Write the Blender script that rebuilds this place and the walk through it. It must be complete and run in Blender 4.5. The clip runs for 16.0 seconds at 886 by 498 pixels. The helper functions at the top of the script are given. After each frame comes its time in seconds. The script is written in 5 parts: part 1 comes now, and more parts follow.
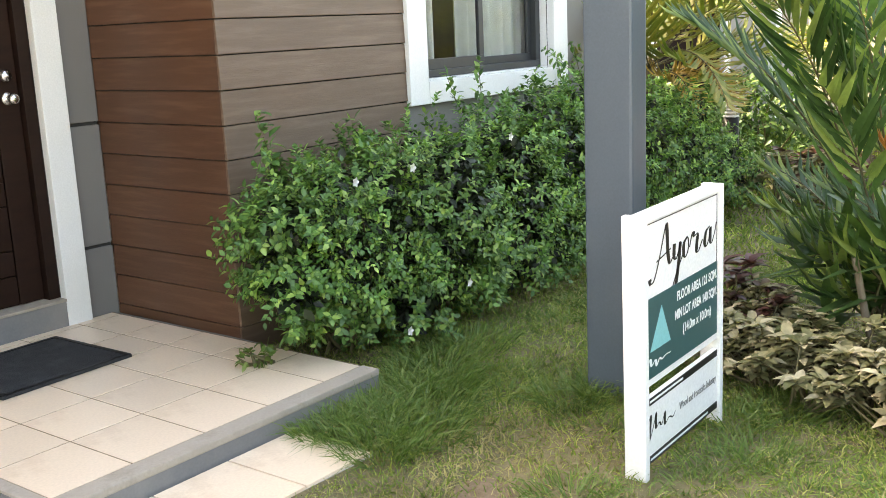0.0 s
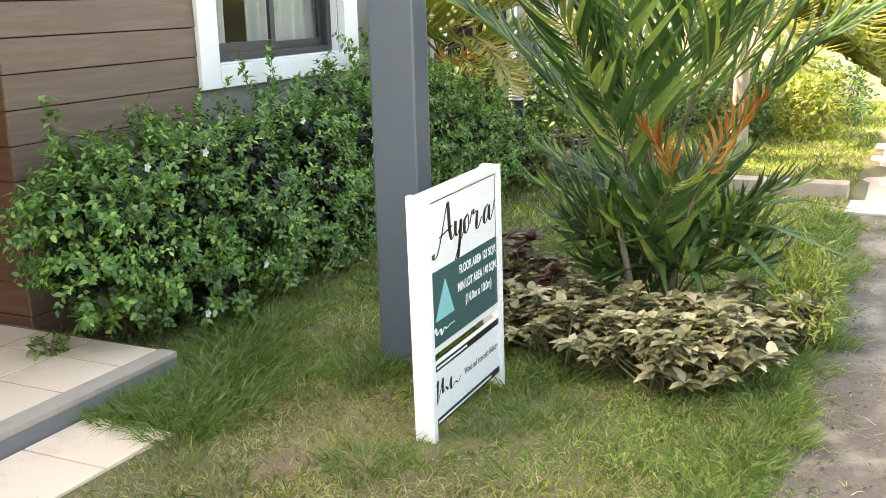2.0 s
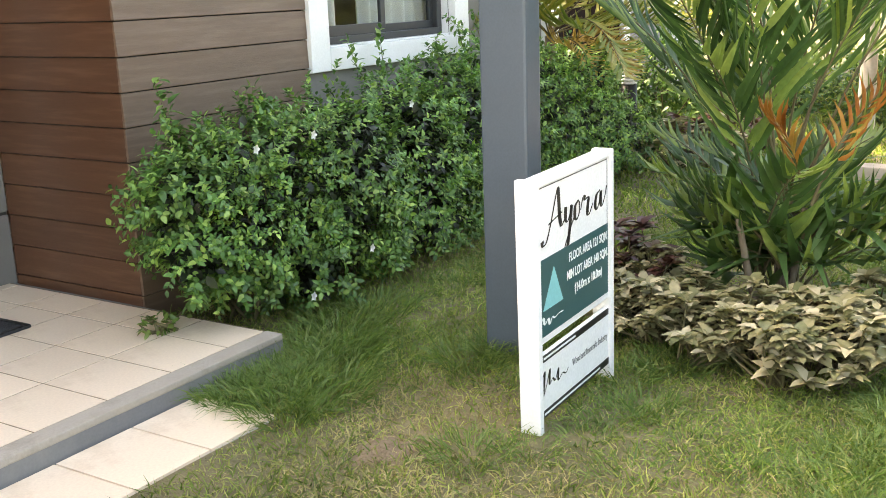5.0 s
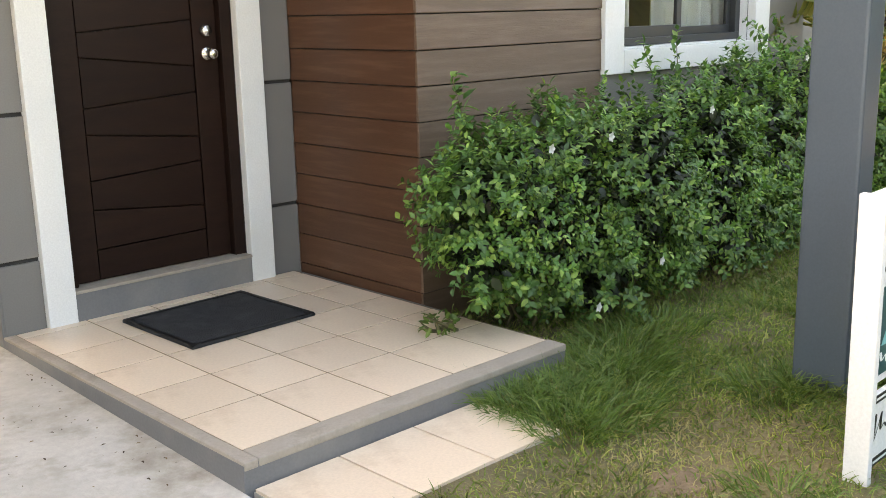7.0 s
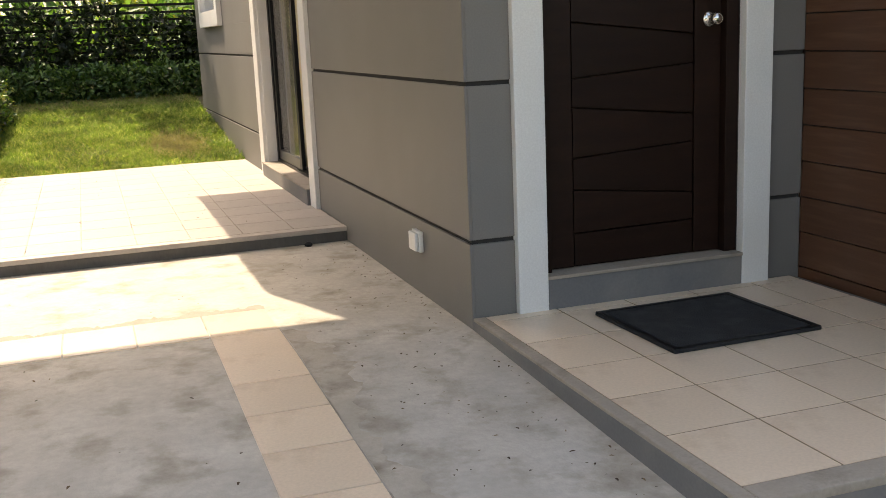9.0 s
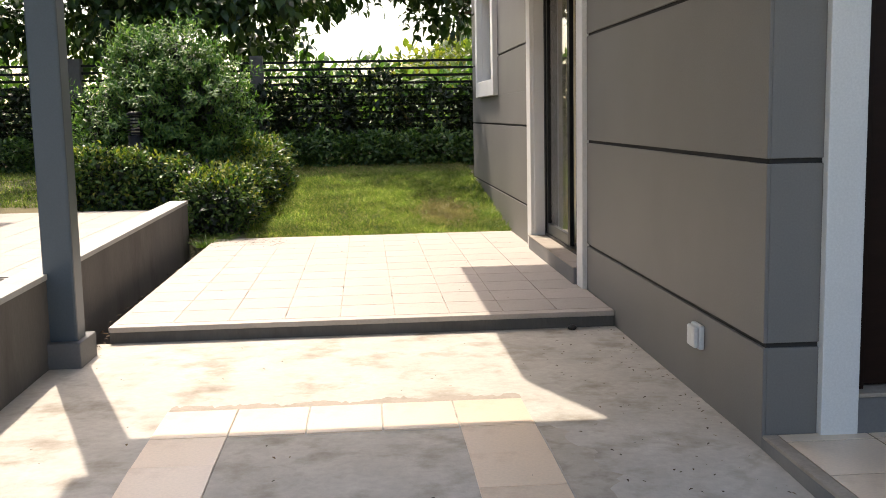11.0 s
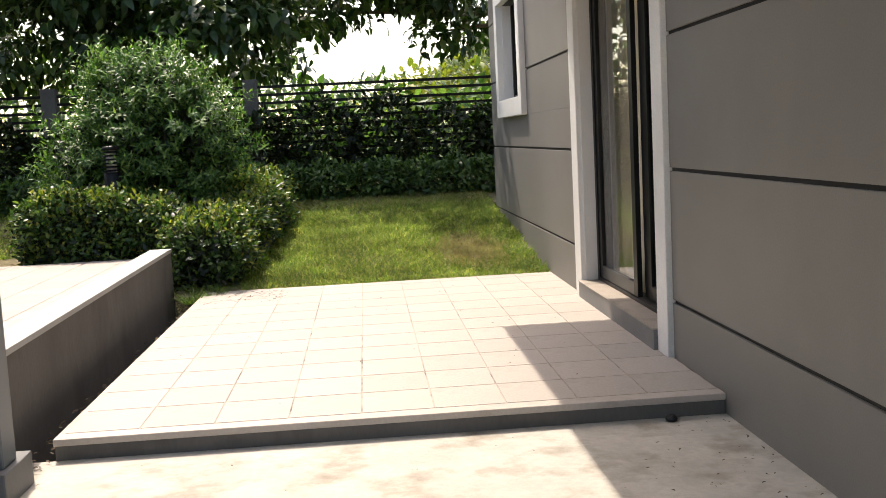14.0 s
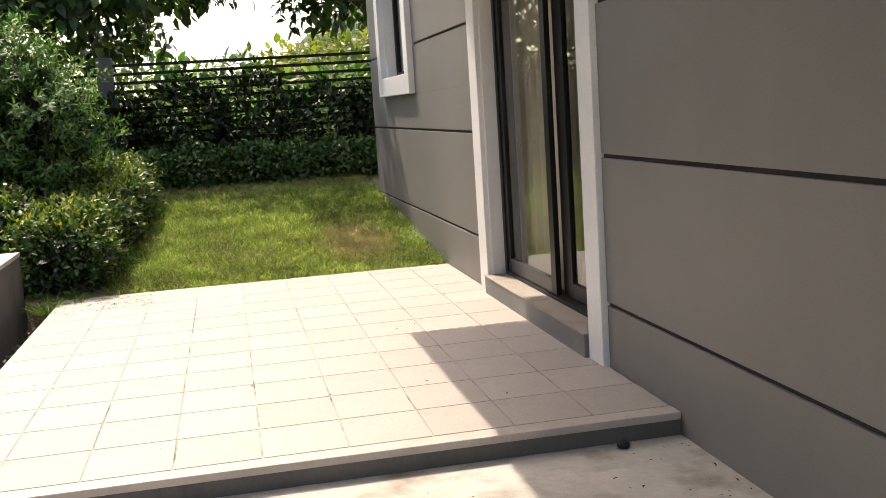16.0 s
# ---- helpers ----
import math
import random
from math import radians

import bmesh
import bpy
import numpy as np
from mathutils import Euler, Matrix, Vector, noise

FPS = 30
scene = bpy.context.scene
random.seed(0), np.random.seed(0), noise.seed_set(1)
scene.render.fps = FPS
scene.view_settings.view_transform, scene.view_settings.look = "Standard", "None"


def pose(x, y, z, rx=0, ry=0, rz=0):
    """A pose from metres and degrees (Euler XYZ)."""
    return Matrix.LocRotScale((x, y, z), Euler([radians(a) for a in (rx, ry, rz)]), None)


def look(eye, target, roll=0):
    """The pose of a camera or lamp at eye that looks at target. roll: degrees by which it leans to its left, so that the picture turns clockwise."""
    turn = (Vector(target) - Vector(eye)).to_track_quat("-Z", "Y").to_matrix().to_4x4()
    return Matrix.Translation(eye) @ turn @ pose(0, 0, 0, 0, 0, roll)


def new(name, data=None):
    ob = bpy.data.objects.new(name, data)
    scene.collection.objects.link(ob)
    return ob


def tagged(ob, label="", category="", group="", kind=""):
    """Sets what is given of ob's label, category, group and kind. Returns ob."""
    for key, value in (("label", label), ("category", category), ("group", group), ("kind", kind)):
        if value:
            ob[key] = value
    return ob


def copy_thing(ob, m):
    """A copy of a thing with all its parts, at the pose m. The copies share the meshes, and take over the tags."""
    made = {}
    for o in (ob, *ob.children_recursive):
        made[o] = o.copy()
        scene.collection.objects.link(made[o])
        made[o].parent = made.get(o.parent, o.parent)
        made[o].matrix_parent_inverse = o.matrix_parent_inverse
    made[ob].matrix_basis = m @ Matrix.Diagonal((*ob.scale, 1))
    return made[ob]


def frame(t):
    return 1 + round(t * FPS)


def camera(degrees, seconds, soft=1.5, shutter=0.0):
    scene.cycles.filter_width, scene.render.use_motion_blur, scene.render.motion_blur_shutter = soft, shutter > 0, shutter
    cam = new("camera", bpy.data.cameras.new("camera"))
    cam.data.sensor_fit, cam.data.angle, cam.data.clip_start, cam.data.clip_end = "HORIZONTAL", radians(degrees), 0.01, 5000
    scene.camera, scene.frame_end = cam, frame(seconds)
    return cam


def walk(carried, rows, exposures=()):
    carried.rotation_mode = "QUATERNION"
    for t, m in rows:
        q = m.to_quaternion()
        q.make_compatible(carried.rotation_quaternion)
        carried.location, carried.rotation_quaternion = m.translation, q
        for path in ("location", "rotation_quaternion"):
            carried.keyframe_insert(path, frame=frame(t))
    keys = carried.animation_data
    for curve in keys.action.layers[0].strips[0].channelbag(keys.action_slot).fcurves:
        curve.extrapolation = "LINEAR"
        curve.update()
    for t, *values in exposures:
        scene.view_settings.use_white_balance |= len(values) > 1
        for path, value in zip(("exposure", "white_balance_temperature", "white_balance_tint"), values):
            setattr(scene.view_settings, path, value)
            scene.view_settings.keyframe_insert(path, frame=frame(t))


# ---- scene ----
cam = camera(46.6, 16.0, soft=0.8)
PATH = [
    (0, (-1.602, -4.696, 1.488), (-0.05, -3.508, 1.062), -2.5),
    (0.5, (-1.671, -4.748, 1.503), (-0.031, -3.687, 1.072), -1.9),
    (1, (-1.706, -4.791, 1.515), (-0.003, -3.842, 1.069), -1.7),
    (1.5, (-1.727, -4.814, 1.518), (0.007, -3.931, 1.057), -1.6),
    (2, (-1.737, -4.83, 1.521), (0.006, -3.971, 1.047), -1.5),
    (2.5, (-1.751, -4.841, 1.521), (-0.004, -3.99, 1.045), -1.4),
    (3, (-1.753, -4.848, 1.523), (-0.011, -3.993, 1.037), -1.6),
    (3.2, (-1.742, -4.837, 1.516), (-0.004, -3.976, 1.026), -1.5),
    (5.3, (-1.648, -4.749, 1.498), (-0.042, -3.668, 0.997), -2.0),
    (5.5, (-1.644, -4.707, 1.505), (-0.061, -3.594, 0.999), -1.9),
    (6, (-1.606, -4.617, 1.484), (-0.097, -3.403, 0.986), -1.8),
    (6.5, (-1.606, -4.546, 1.467), (-0.173, -3.239, 0.98), -1.5),
    (7, (-1.603, -4.461, 1.417), (-0.251, -3.059, 0.961), -1.3),
    (7.5, (-1.618, -4.398, 1.415), (-0.366, -2.906, 0.965), -1.0),
    (8, (-1.588, -4.306, 1.366), (-0.472, -2.708, 0.915), -1.7),
    (8.5, (-1.508, -4.155, 1.294), (-0.605, -2.428, 0.849), -2.4),
    (9, (-1.428, -3.869, 1.22), (-0.8, -2.016, 0.807), -2.5),
    (9.5, (-1.389, -3.686, 1.187), (-1.011, -1.757, 0.821), -1.4),
    (10, (-1.365, -3.596, 1.187), (-1.117, -1.636, 0.876), -1.0),
    (10.2, (-1.364, -3.579, 1.191), (-1.151, -1.613, 0.887), -0.9),
    (12.3, (-1.365, -2.82, 1.193), (-1.302, -0.83, 1.005), -1.0),
    (12.5, (-1.361, -2.694, 1.186), (-1.332, -0.704, 0.994), -0.6),
    (13, (-1.36, -2.411, 1.177), (-1.381, -0.424, 0.943), -0.4),
    (13.5, (-1.43, -2.185, 1.209), (-1.365, -0.197, 1.003), -1.5),
    (14, (-1.462, -1.996, 1.222), (-1.319, -0.013, 1.005), -2.9),
    (14.5, (-1.462, -1.739, 1.228), (-1.298, 0.242, 1.003), -2.1),
    (15, (-1.457, -1.507, 1.225), (-1.259, 0.466, 0.964), -2.4),
    (15.5, (-1.541, -1.357, 1.264), (-1.238, 0.604, 1.014), -3.2),
    (16, (-1.56, -1.296, 1.267), (-1.165, 0.645, 0.991), -3.7),
]
walk(cam, [(t, look(eye, target, roll)) for t, eye, target, roll in PATH],
     [(0, 3.28, 9500, 11), (1.0, 3.36, 9500, 11), (2.5, 3.18, 9600, 11), (5.5, 3.27, 9700, 12), (7.0, 3.0, 9900, 13), (8.0, 2.55, 9600, 13), (9.0, 1.9, 9100, 13), (10.0, 1.68, 8200, 13), (12.5, 1.54, 7350, 12), (16.0, 1.62, 7700, 13)])

# ---- light ----
SUN_EL, SUN_X, SUN_Y = radians(55), 0.35, -0.937        # the way the sunlight travels over the ground
world = bpy.data.worlds.new("sky")
scene.world = world
world.use_nodes = True
wn = world.node_tree
sky = wn.nodes.new("ShaderNodeTexSky")
sky.sky_type, sky.sun_disc = "NISHITA", False
sky.sun_elevation, sky.sun_rotation = SUN_EL, math.atan2(-SUN_X, -SUN_Y)
sky.air_density, sky.dust_density, sky.ozone_density = 1.0, 2.5, 1.0
wn.links.new(sky.outputs[0], wn.nodes["Background"].inputs[0])
wn.nodes["Background"].inputs[1].default_value = 0.15
sun = new("sun", bpy.data.lights.new("sun", "SUN"))
sun.data.energy, sun.data.angle, sun.data.color = 1.85, radians(0.55), (1.0, 0.965, 0.92)
flat = math.cos(SUN_EL)
sun.matrix_world = look((-6, 16, 20), (-6 + SUN_X * flat, 16 + SUN_Y * flat, 20 - math.sin(SUN_EL)))


# ---- materials ----
def mat(name, a, b, rough=0.7, scale=3.0, fine=60.0, bump=0.15, dist=0.004, metal=0.0, stain=None, amount=0.0,
        stain_scale=1.2, objvar=0.0, island=0.0, translucent=0.0, spec=0.5, stretch=(1, 1, 1), coat=0.0):
    """A surface of two tones a and b, with grain, relief, stains and a difference from piece to piece."""
    m = bpy.data.materials.new(name)
    m.use_nodes = True
    nt = m.node_tree
    n, ln = nt.nodes, nt.links
    bsdf = n["Principled BSDF"]
    tc = n.new("ShaderNodeTexCoord")
    mp = n.new("ShaderNodeMapping")
    mp.inputs["Scale"].default_value = stretch
    ln.new(tc.outputs["Object"], mp.inputs[0])

    def noise_at(s, detail):
        t = n.new("ShaderNodeTexNoise")
        t.inputs["Scale"].default_value, t.inputs["Detail"].default_value, t.inputs["Roughness"].default_value = s, detail, 0.6
        ln.new(mp.outputs[0], t.inputs["Vector"])
        return t.outputs[0]

    def mix(fac, c1, c2, blend="MIX"):
        x = n.new("ShaderNodeMix")
        x.data_type, x.blend_type = "RGBA", blend
        for sock, v in ((x.inputs[0], fac), (x.inputs[6], c1), (x.inputs[7], c2)):
            if isinstance(v, (int, float)):
                sock.default_value = v
            elif isinstance(v, tuple):
                sock.default_value = (*v[:3], 1)
            else:
                ln.new(v, sock)
        return x.outputs[2]

    def ramp(v, lo, hi, out0=0.0, out1=1.0):
        r = n.new("ShaderNodeMapRange")
        r.inputs[1].default_value, r.inputs[2].default_value = lo, hi
        r.inputs[3].default_value, r.inputs[4].default_value = out0, out1
        ln.new(v, r.inputs[0])
        return r.outputs[0]

    large, small = noise_at(scale, 4), noise_at(fine, 3)
    col = mix(ramp(large, 0.3, 0.7), a, b)
    col = mix(ramp(small, 0.25, 0.75, 0.0, 0.35), col, tuple(c * 0.6 for c in a))
    if stain:
        col = mix(ramp(noise_at(stain_scale, 6), 0.5, 0.72, 0.0, amount), col, stain)
    if objvar:
        oi = n.new("ShaderNodeObjectInfo")
        col = mix(1.0, col, mix(oi.outputs["Random"], (1 - objvar,) * 3, (1 + objvar,) * 3), "MULTIPLY")
    if island:
        gi = n.new("ShaderNodeNewGeometry")
        col = mix(1.0, col, mix(gi.outputs["Random Per Island"], (1 - island,) * 3, (1 + island,) * 3), "MULTIPLY")
    ln.new(col, bsdf.inputs["Base Color"])
    bsdf.inputs["Roughness"].default_value, bsdf.inputs["Metallic"].default_value = rough, metal
    bsdf.inputs["Specular IOR Level"].default_value = spec
    bsdf.inputs["Coat Weight"].default_value = coat
    if bump:
        bp = n.new("ShaderNodeBump")
        bp.inputs["Strength"].default_value, bp.inputs["Distance"].default_value = bump, dist
        ln.new(small, bp.inputs["Height"])
        ln.new(bp.outputs[0], bsdf.inputs["Normal"])
    if translucent:
        tr = n.new("ShaderNodeBsdfTranslucent")
        ln.new(mix(1.0, col, (1.3, 1.5, 0.6), "MULTIPLY"), tr.inputs[0])
        ms = n.new("ShaderNodeMixShader")
        ms.inputs[0].default_value = translucent
        ln.new(bsdf.outputs[0], ms.inputs[1])
        ln.new(tr.outputs[0], ms.inputs[2])
        ln.new(ms.outputs[0], n["Material Output"].inputs[0])
    return m


def leaf_mat(name, a, b, c=None, rough=0.45, translucent=0.3, spec=0.5, patch=0.0, patch_scale=2.2):
    """Foliage: every leaf takes its own tone between a, b and c."""
    m = bpy.data.materials.new(name)
    m.use_nodes = True
    n, ln = m.node_tree.nodes, m.node_tree.links
    bsdf = n["Principled BSDF"]
    gi = n.new("ShaderNodeNewGeometry")
    cr = n.new("ShaderNodeValToRGB")
    cr.color_ramp.elements[0].color, cr.color_ramp.elements[1].color = (*a, 1), (*(c or b), 1)
    if c:
        cr.color_ramp.elements.new(0.6).color = (*b, 1)
    ln.new(gi.outputs["Random Per Island"], cr.inputs[0])
    tc = n.new("ShaderNodeTexCoord")
    t = n.new("ShaderNodeTexNoise")
    t.inputs["Scale"].default_value = 45
    ln.new(tc.outputs["Object"], t.inputs[0])
    x = n.new("ShaderNodeMix")
    x.data_type, x.blend_type = "RGBA", "MULTIPLY"
    x.inputs[0].default_value = 0.45
    ln.new(cr.outputs[0], x.inputs[6])
    ln.new(t.outputs[0], x.inputs[7])
    tone = x.outputs[2]
    if patch:
        big = n.new("ShaderNodeTexNoise")
        big.inputs["Scale"].default_value, big.inputs["Detail"].default_value = patch_scale, 5
        ln.new(tc.outputs["Object"], big.inputs[0])
        rng = n.new("ShaderNodeMapRange")
        rng.inputs[1].default_value, rng.inputs[2].default_value = 0.36, 0.64
        rng.inputs[3].default_value, rng.inputs[4].default_value = 1 - patch, 1 + patch
        ln.new(big.outputs[0], rng.inputs[0])
        pm = n.new("ShaderNodeMix")
        pm.data_type, pm.blend_type = "RGBA", "MULTIPLY"
        pm.inputs[0].default_value = 1.0
        ln.new(tone, pm.inputs[6])
        ln.new(rng.outputs[0], pm.inputs[7])
        tone = pm.outputs[2]
    ln.new(tone, bsdf.inputs["Base Color"])
    bsdf.inputs["Roughness"].default_value, bsdf.inputs["Specular IOR Level"].default_value = rough, spec
    tr = n.new("ShaderNodeBsdfTranslucent")
    y = n.new("ShaderNodeMix")
    y.data_type, y.blend_type = "RGBA", "MULTIPLY"
    y.inputs[0].default_value = 1.0
    y.inputs[7].default_value = (1.2, 1.42, 0.65, 1)
    ln.new(tone, y.inputs[6])
    ln.new(y.outputs[2], tr.inputs[0])
    ms = n.new("ShaderNodeMixShader")
    ms.inputs[0].default_value = translucent
    ln.new(bsdf.outputs[0], ms.inputs[1])
    ln.new(tr.outputs[0], ms.inputs[2])
    ln.new(ms.outputs[0], n["Material Output"].inputs[0])
    return m


def glass_mat(name, tint, rough=0.0):
    """Window glass: a clear pane that mirrors by its angle."""
    m = bpy.data.materials.new(name)
    m.use_nodes = True
    n, ln = m.node_tree.nodes, m.node_tree.links
    n.remove(n["Principled BSDF"])
    tr, gl, lw, ms = n.new("ShaderNodeBsdfTransparent"), n.new("ShaderNodeBsdfGlossy"), n.new("ShaderNodeLayerWeight"), n.new("ShaderNodeMixShader")
    pw, ma = n.new("ShaderNodeMath"), n.new("ShaderNodeMath")
    pw.operation, ma.operation = "POWER", "MULTIPLY_ADD"
    pw.inputs[1].default_value, ma.inputs[1].default_value, ma.inputs[2].default_value = 4.0, 0.6, 0.03
    tr.inputs[0].default_value = (*tint, 1)
    gl.inputs["Roughness"].default_value = rough
    ln.new(lw.outputs["Facing"], pw.inputs[0])
    ln.new(pw.outputs[0], ma.inputs[0])
    ln.new(ma.outputs[0], ms.inputs[0])
    ln.new(tr.outputs[0], ms.inputs[1])
    ln.new(gl.outputs[0], ms.inputs[2])
    ln.new(ms.outputs[0], n["Material Output"].inputs[0])
    return m


M_WALL = mat("grey_wall_paint", (0.175, 0.165, 0.153), (0.205, 0.195, 0.182), 0.55, 0.8, 150, 0.1, 0.002, stain=(0.14, 0.132, 0.125), amount=0.4, objvar=0.04)
M_GROOVE = mat("groove_dark", (0.03, 0.029, 0.028), (0.042, 0.04, 0.038), 0.9)
M_TRIM = mat("white_trim_paint", (0.74, 0.74, 0.72), (0.8, 0.8, 0.78), 0.45, 1.5, 120, 0.08, 0.002, stain=(0.6, 0.58, 0.53), amount=0.3)
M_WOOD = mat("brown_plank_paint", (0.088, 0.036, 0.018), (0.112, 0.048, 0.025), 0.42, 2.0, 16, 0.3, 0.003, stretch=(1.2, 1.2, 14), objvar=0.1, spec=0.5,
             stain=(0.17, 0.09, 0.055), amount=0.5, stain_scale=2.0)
# same planks, their colour lightened and greyed for the sky the front reflects
M_PLANK = mat("skylit_plank_paint", (0.12, 0.075, 0.05), (0.15, 0.096, 0.066), 0.5, 2.0, 14, 0.35, 0.003, stretch=(1.2, 1.2, 16), objvar=0.1, spec=0.5,
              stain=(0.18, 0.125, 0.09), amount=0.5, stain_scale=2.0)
M_DOOR = mat("dark_varnished_wood", (0.016, 0.007, 0.005), (0.024, 0.011, 0.007), 0.45, 3, 30, 0.2, 0.002, stretch=(1, 1, 6), objvar=0.12, spec=0.18)
M_CURB = mat("grey_curb_paint", (0.145, 0.145, 0.148), (0.18, 0.178, 0.175), 0.65, 2, 90, 0.15, 0.003, stain=(0.3, 0.27, 0.24), amount=0.5)
M_BWALL = mat("stained_cement_wall", (0.1, 0.094, 0.087), (0.14, 0.13, 0.12), 0.8, 2.5, 60, 0.35, 0.004, stain=(0.055, 0.048, 0.042), amount=0.7, stain_scale=3.5, stretch=(1, 1, 0.4))
M_EDGE = mat("cement_edging", (0.33, 0.28, 0.23), (0.4, 0.35, 0.29), 0.8, 5, 80, 0.3, 0.004, stain=(0.2, 0.165, 0.13), amount=0.85, stain_scale=5)
M_TILE = mat("beige_floor_tile", (0.77, 0.61, 0.46), (0.81, 0.66, 0.51), 0.33, 1.2, 90, 0.05, 0.001, stain=(0.44, 0.28, 0.16), amount=0.8, stain_scale=2.6, objvar=0.06)
M_PATIO = mat("pale_patio_tile", (0.41, 0.36, 0.315), (0.47, 0.417, 0.37), 0.6, 1.5, 70, 0.12, 0.002, stain=(0.25, 0.2, 0.16), amount=0.7, stain_scale=2.6, objvar=0.05)
M_PGROUT = mat("pale_grout", (0.4, 0.35, 0.3), (0.46, 0.405, 0.35), 0.9, 6, stain=(0.05, 0.042, 0.036), amount=1.0, stain_scale=4.5)
M_GROUT = mat("brown_grout", (0.2, 0.14, 0.09), (0.27, 0.2, 0.13), 0.9)
M_CONC = mat("weathered_concrete", (0.43, 0.403, 0.355), (0.58, 0.548, 0.49), 0.8, 3.0, 30, 0.7, 0.006, stain=(0.22, 0.18, 0.128), amount=0.85, stain_scale=4.0)
M_STEEL = mat("slate_painted_steel", (0.072, 0.095, 0.115), (0.086, 0.11, 0.132), 0.4, 1.5, 120, 0.06, 0.001)
M_BLACK = mat("black_aluminium", (0.008, 0.008, 0.009), (0.014, 0.014, 0.014), 0.45, 3, 90, 0.05, 0.001, spec=0.25)
M_GREYFR = mat("dark_grey_aluminium", (0.026, 0.029, 0.032), (0.034, 0.037, 0.04), 0.4, 3, 90, 0.05, 0.001)
M_MAT = mat("black_rubber_coir", (0.012, 0.013, 0.015), (0.03, 0.031, 0.033), 0.95, 14, 160, 1.0, 0.008, stain=(0.065, 0.066, 0.07), amount=0.6, stain_scale=9)
M_CHROME = mat("brushed_chrome", (0.72, 0.7, 0.66), (0.8, 0.78, 0.74), 0.18, 6, 100, 0.03, 0.001, metal=1.0)
M_CURTAIN = mat("beige_curtain_cloth", (0.74, 0.66, 0.53), (0.8, 0.72, 0.6), 0.9, 6, 220, 0.2, 0.002, translucent=0.2)
M_CURTAIN2 = mat("pale_patterned_curtain", (0.6, 0.6, 0.56), (0.75, 0.75, 0.72), 0.9, 9, 220, 0.2, 0.002, stain=(0.3, 0.3, 0.28), amount=0.6, stain_scale=9, translucent=0.2)
M_SOIL = mat("lawn_soil", (0.1, 0.095, 0.04), (0.19, 0.16, 0.08), 0.95, 1.1, 60, 0.8, 0.02, stain=(0.3, 0.23, 0.12), amount=0.7, stain_scale=0.9)
M_PATH = mat("dusty_path_concrete", (0.06, 0.05, 0.04), (0.125, 0.107, 0.088), 0.9, 3.2, 42, 0.9, 0.01, stain=(0.3, 0.265, 0.22), amount=0.7, stain_scale=3.0)
M_LOUVRE = mat("white_lamp_plastic", (0.7, 0.7, 0.68), (0.78, 0.78, 0.76), 0.5)
M_BARK = mat("grey_brown_bark", (0.16, 0.12, 0.085), (0.24, 0.19, 0.14), 0.9, 6, 50, 0.8, 0.01, stretch=(1, 1, 0.3))
M_TWIG = mat("green_brown_twig", (0.09, 0.075, 0.035), (0.14, 0.12, 0.05), 0.8, 10, 90, 0.2)
M_SIGN = mat("white_sign_board", (0.78, 0.78, 0.77), (0.82, 0.82, 0.81), 0.35, 3, 90, 0.04, 0.001)
M_TEAL = mat("dark_teal_print", (0.022, 0.085, 0.088), (0.026, 0.095, 0.097), 0.35, 3, 90, 0.03, 0.001)
M_AQUA = mat("aqua_print", (0.16, 0.48, 0.5), (0.2, 0.53, 0.55), 0.4, 3, 90, 0)
M_INK = mat("black_print", (0.008, 0.008, 0.009), (0.012, 0.012, 0.012), 0.4, 3, 90, 0)
M_PRINT = mat("white_print", (0.8, 0.82, 0.82), (0.85, 0.86, 0.86), 0.4, 3, 90, 0)
M_GREYPRINT = mat("grey_print", (0.2, 0.2, 0.2), (0.24, 0.24, 0.24), 0.4, 3, 90, 0)
M_HILL = mat("hillside_scrub", (0.05, 0.08, 0.03), (0.15, 0.16, 0.08), 0.95, 0.6, 4, 1.0, 0.8, stain=(0.24, 0.2, 0.13), amount=0.6, stain_scale=0.35)
M_PINK = mat("red_worn_paving", (0.5, 0.36, 0.3), (0.58, 0.44, 0.37), 0.8, 2, 60, 0.3, 0.004, stain=(0.5, 0.2, 0.17), amount=0.6, stain_scale=3)
M_GLASS = glass_mat("window_glass", (0.93, 0.94, 0.94))
# near-black leaf colour: the shade inside the crowns is put into it
L_INNER_SHADED = leaf_mat("shaded_inner_leaf", (0.006, 0.014, 0.005), (0.012, 0.026, 0.008), (0.025, 0.045, 0.014), translucent=0.1)
L_BUSH = leaf_mat("bush_leaf", (0.06, 0.15, 0.045), (0.14, 0.3, 0.075), (0.36, 0.52, 0.14), patch=0.3, patch_scale=5.0)
L_HEDGE = leaf_mat("hedge_leaf", (0.035, 0.09, 0.024), (0.085, 0.18, 0.045), (0.24, 0.36, 0.09))
L_YELLOW = leaf_mat("yellow_green_leaf", (0.14, 0.22, 0.035), (0.32, 0.36, 0.06), (0.5, 0.46, 0.1))
L_SHRUB = leaf_mat("oleander_leaf", (0.05, 0.13, 0.04), (0.13, 0.27, 0.07), (0.34, 0.5, 0.14), rough=0.5, spec=0.3)
L_TREE = leaf_mat("almond_leaf", (0.02, 0.055, 0.015), (0.05, 0.11, 0.028), (0.16, 0.23, 0.06), rough=0.35)
L_CREEP = leaf_mat("creeper_leaf", (0.010, 0.022, 0.007), (0.02, 0.04, 0.012), (0.042, 0.066, 0.02))
L_PALM = leaf_mat("palm_leaflet", (0.025, 0.075, 0.022), (0.085, 0.17, 0.05), (0.3, 0.4, 0.11), rough=0.45, translucent=0.25, spec=0.35)
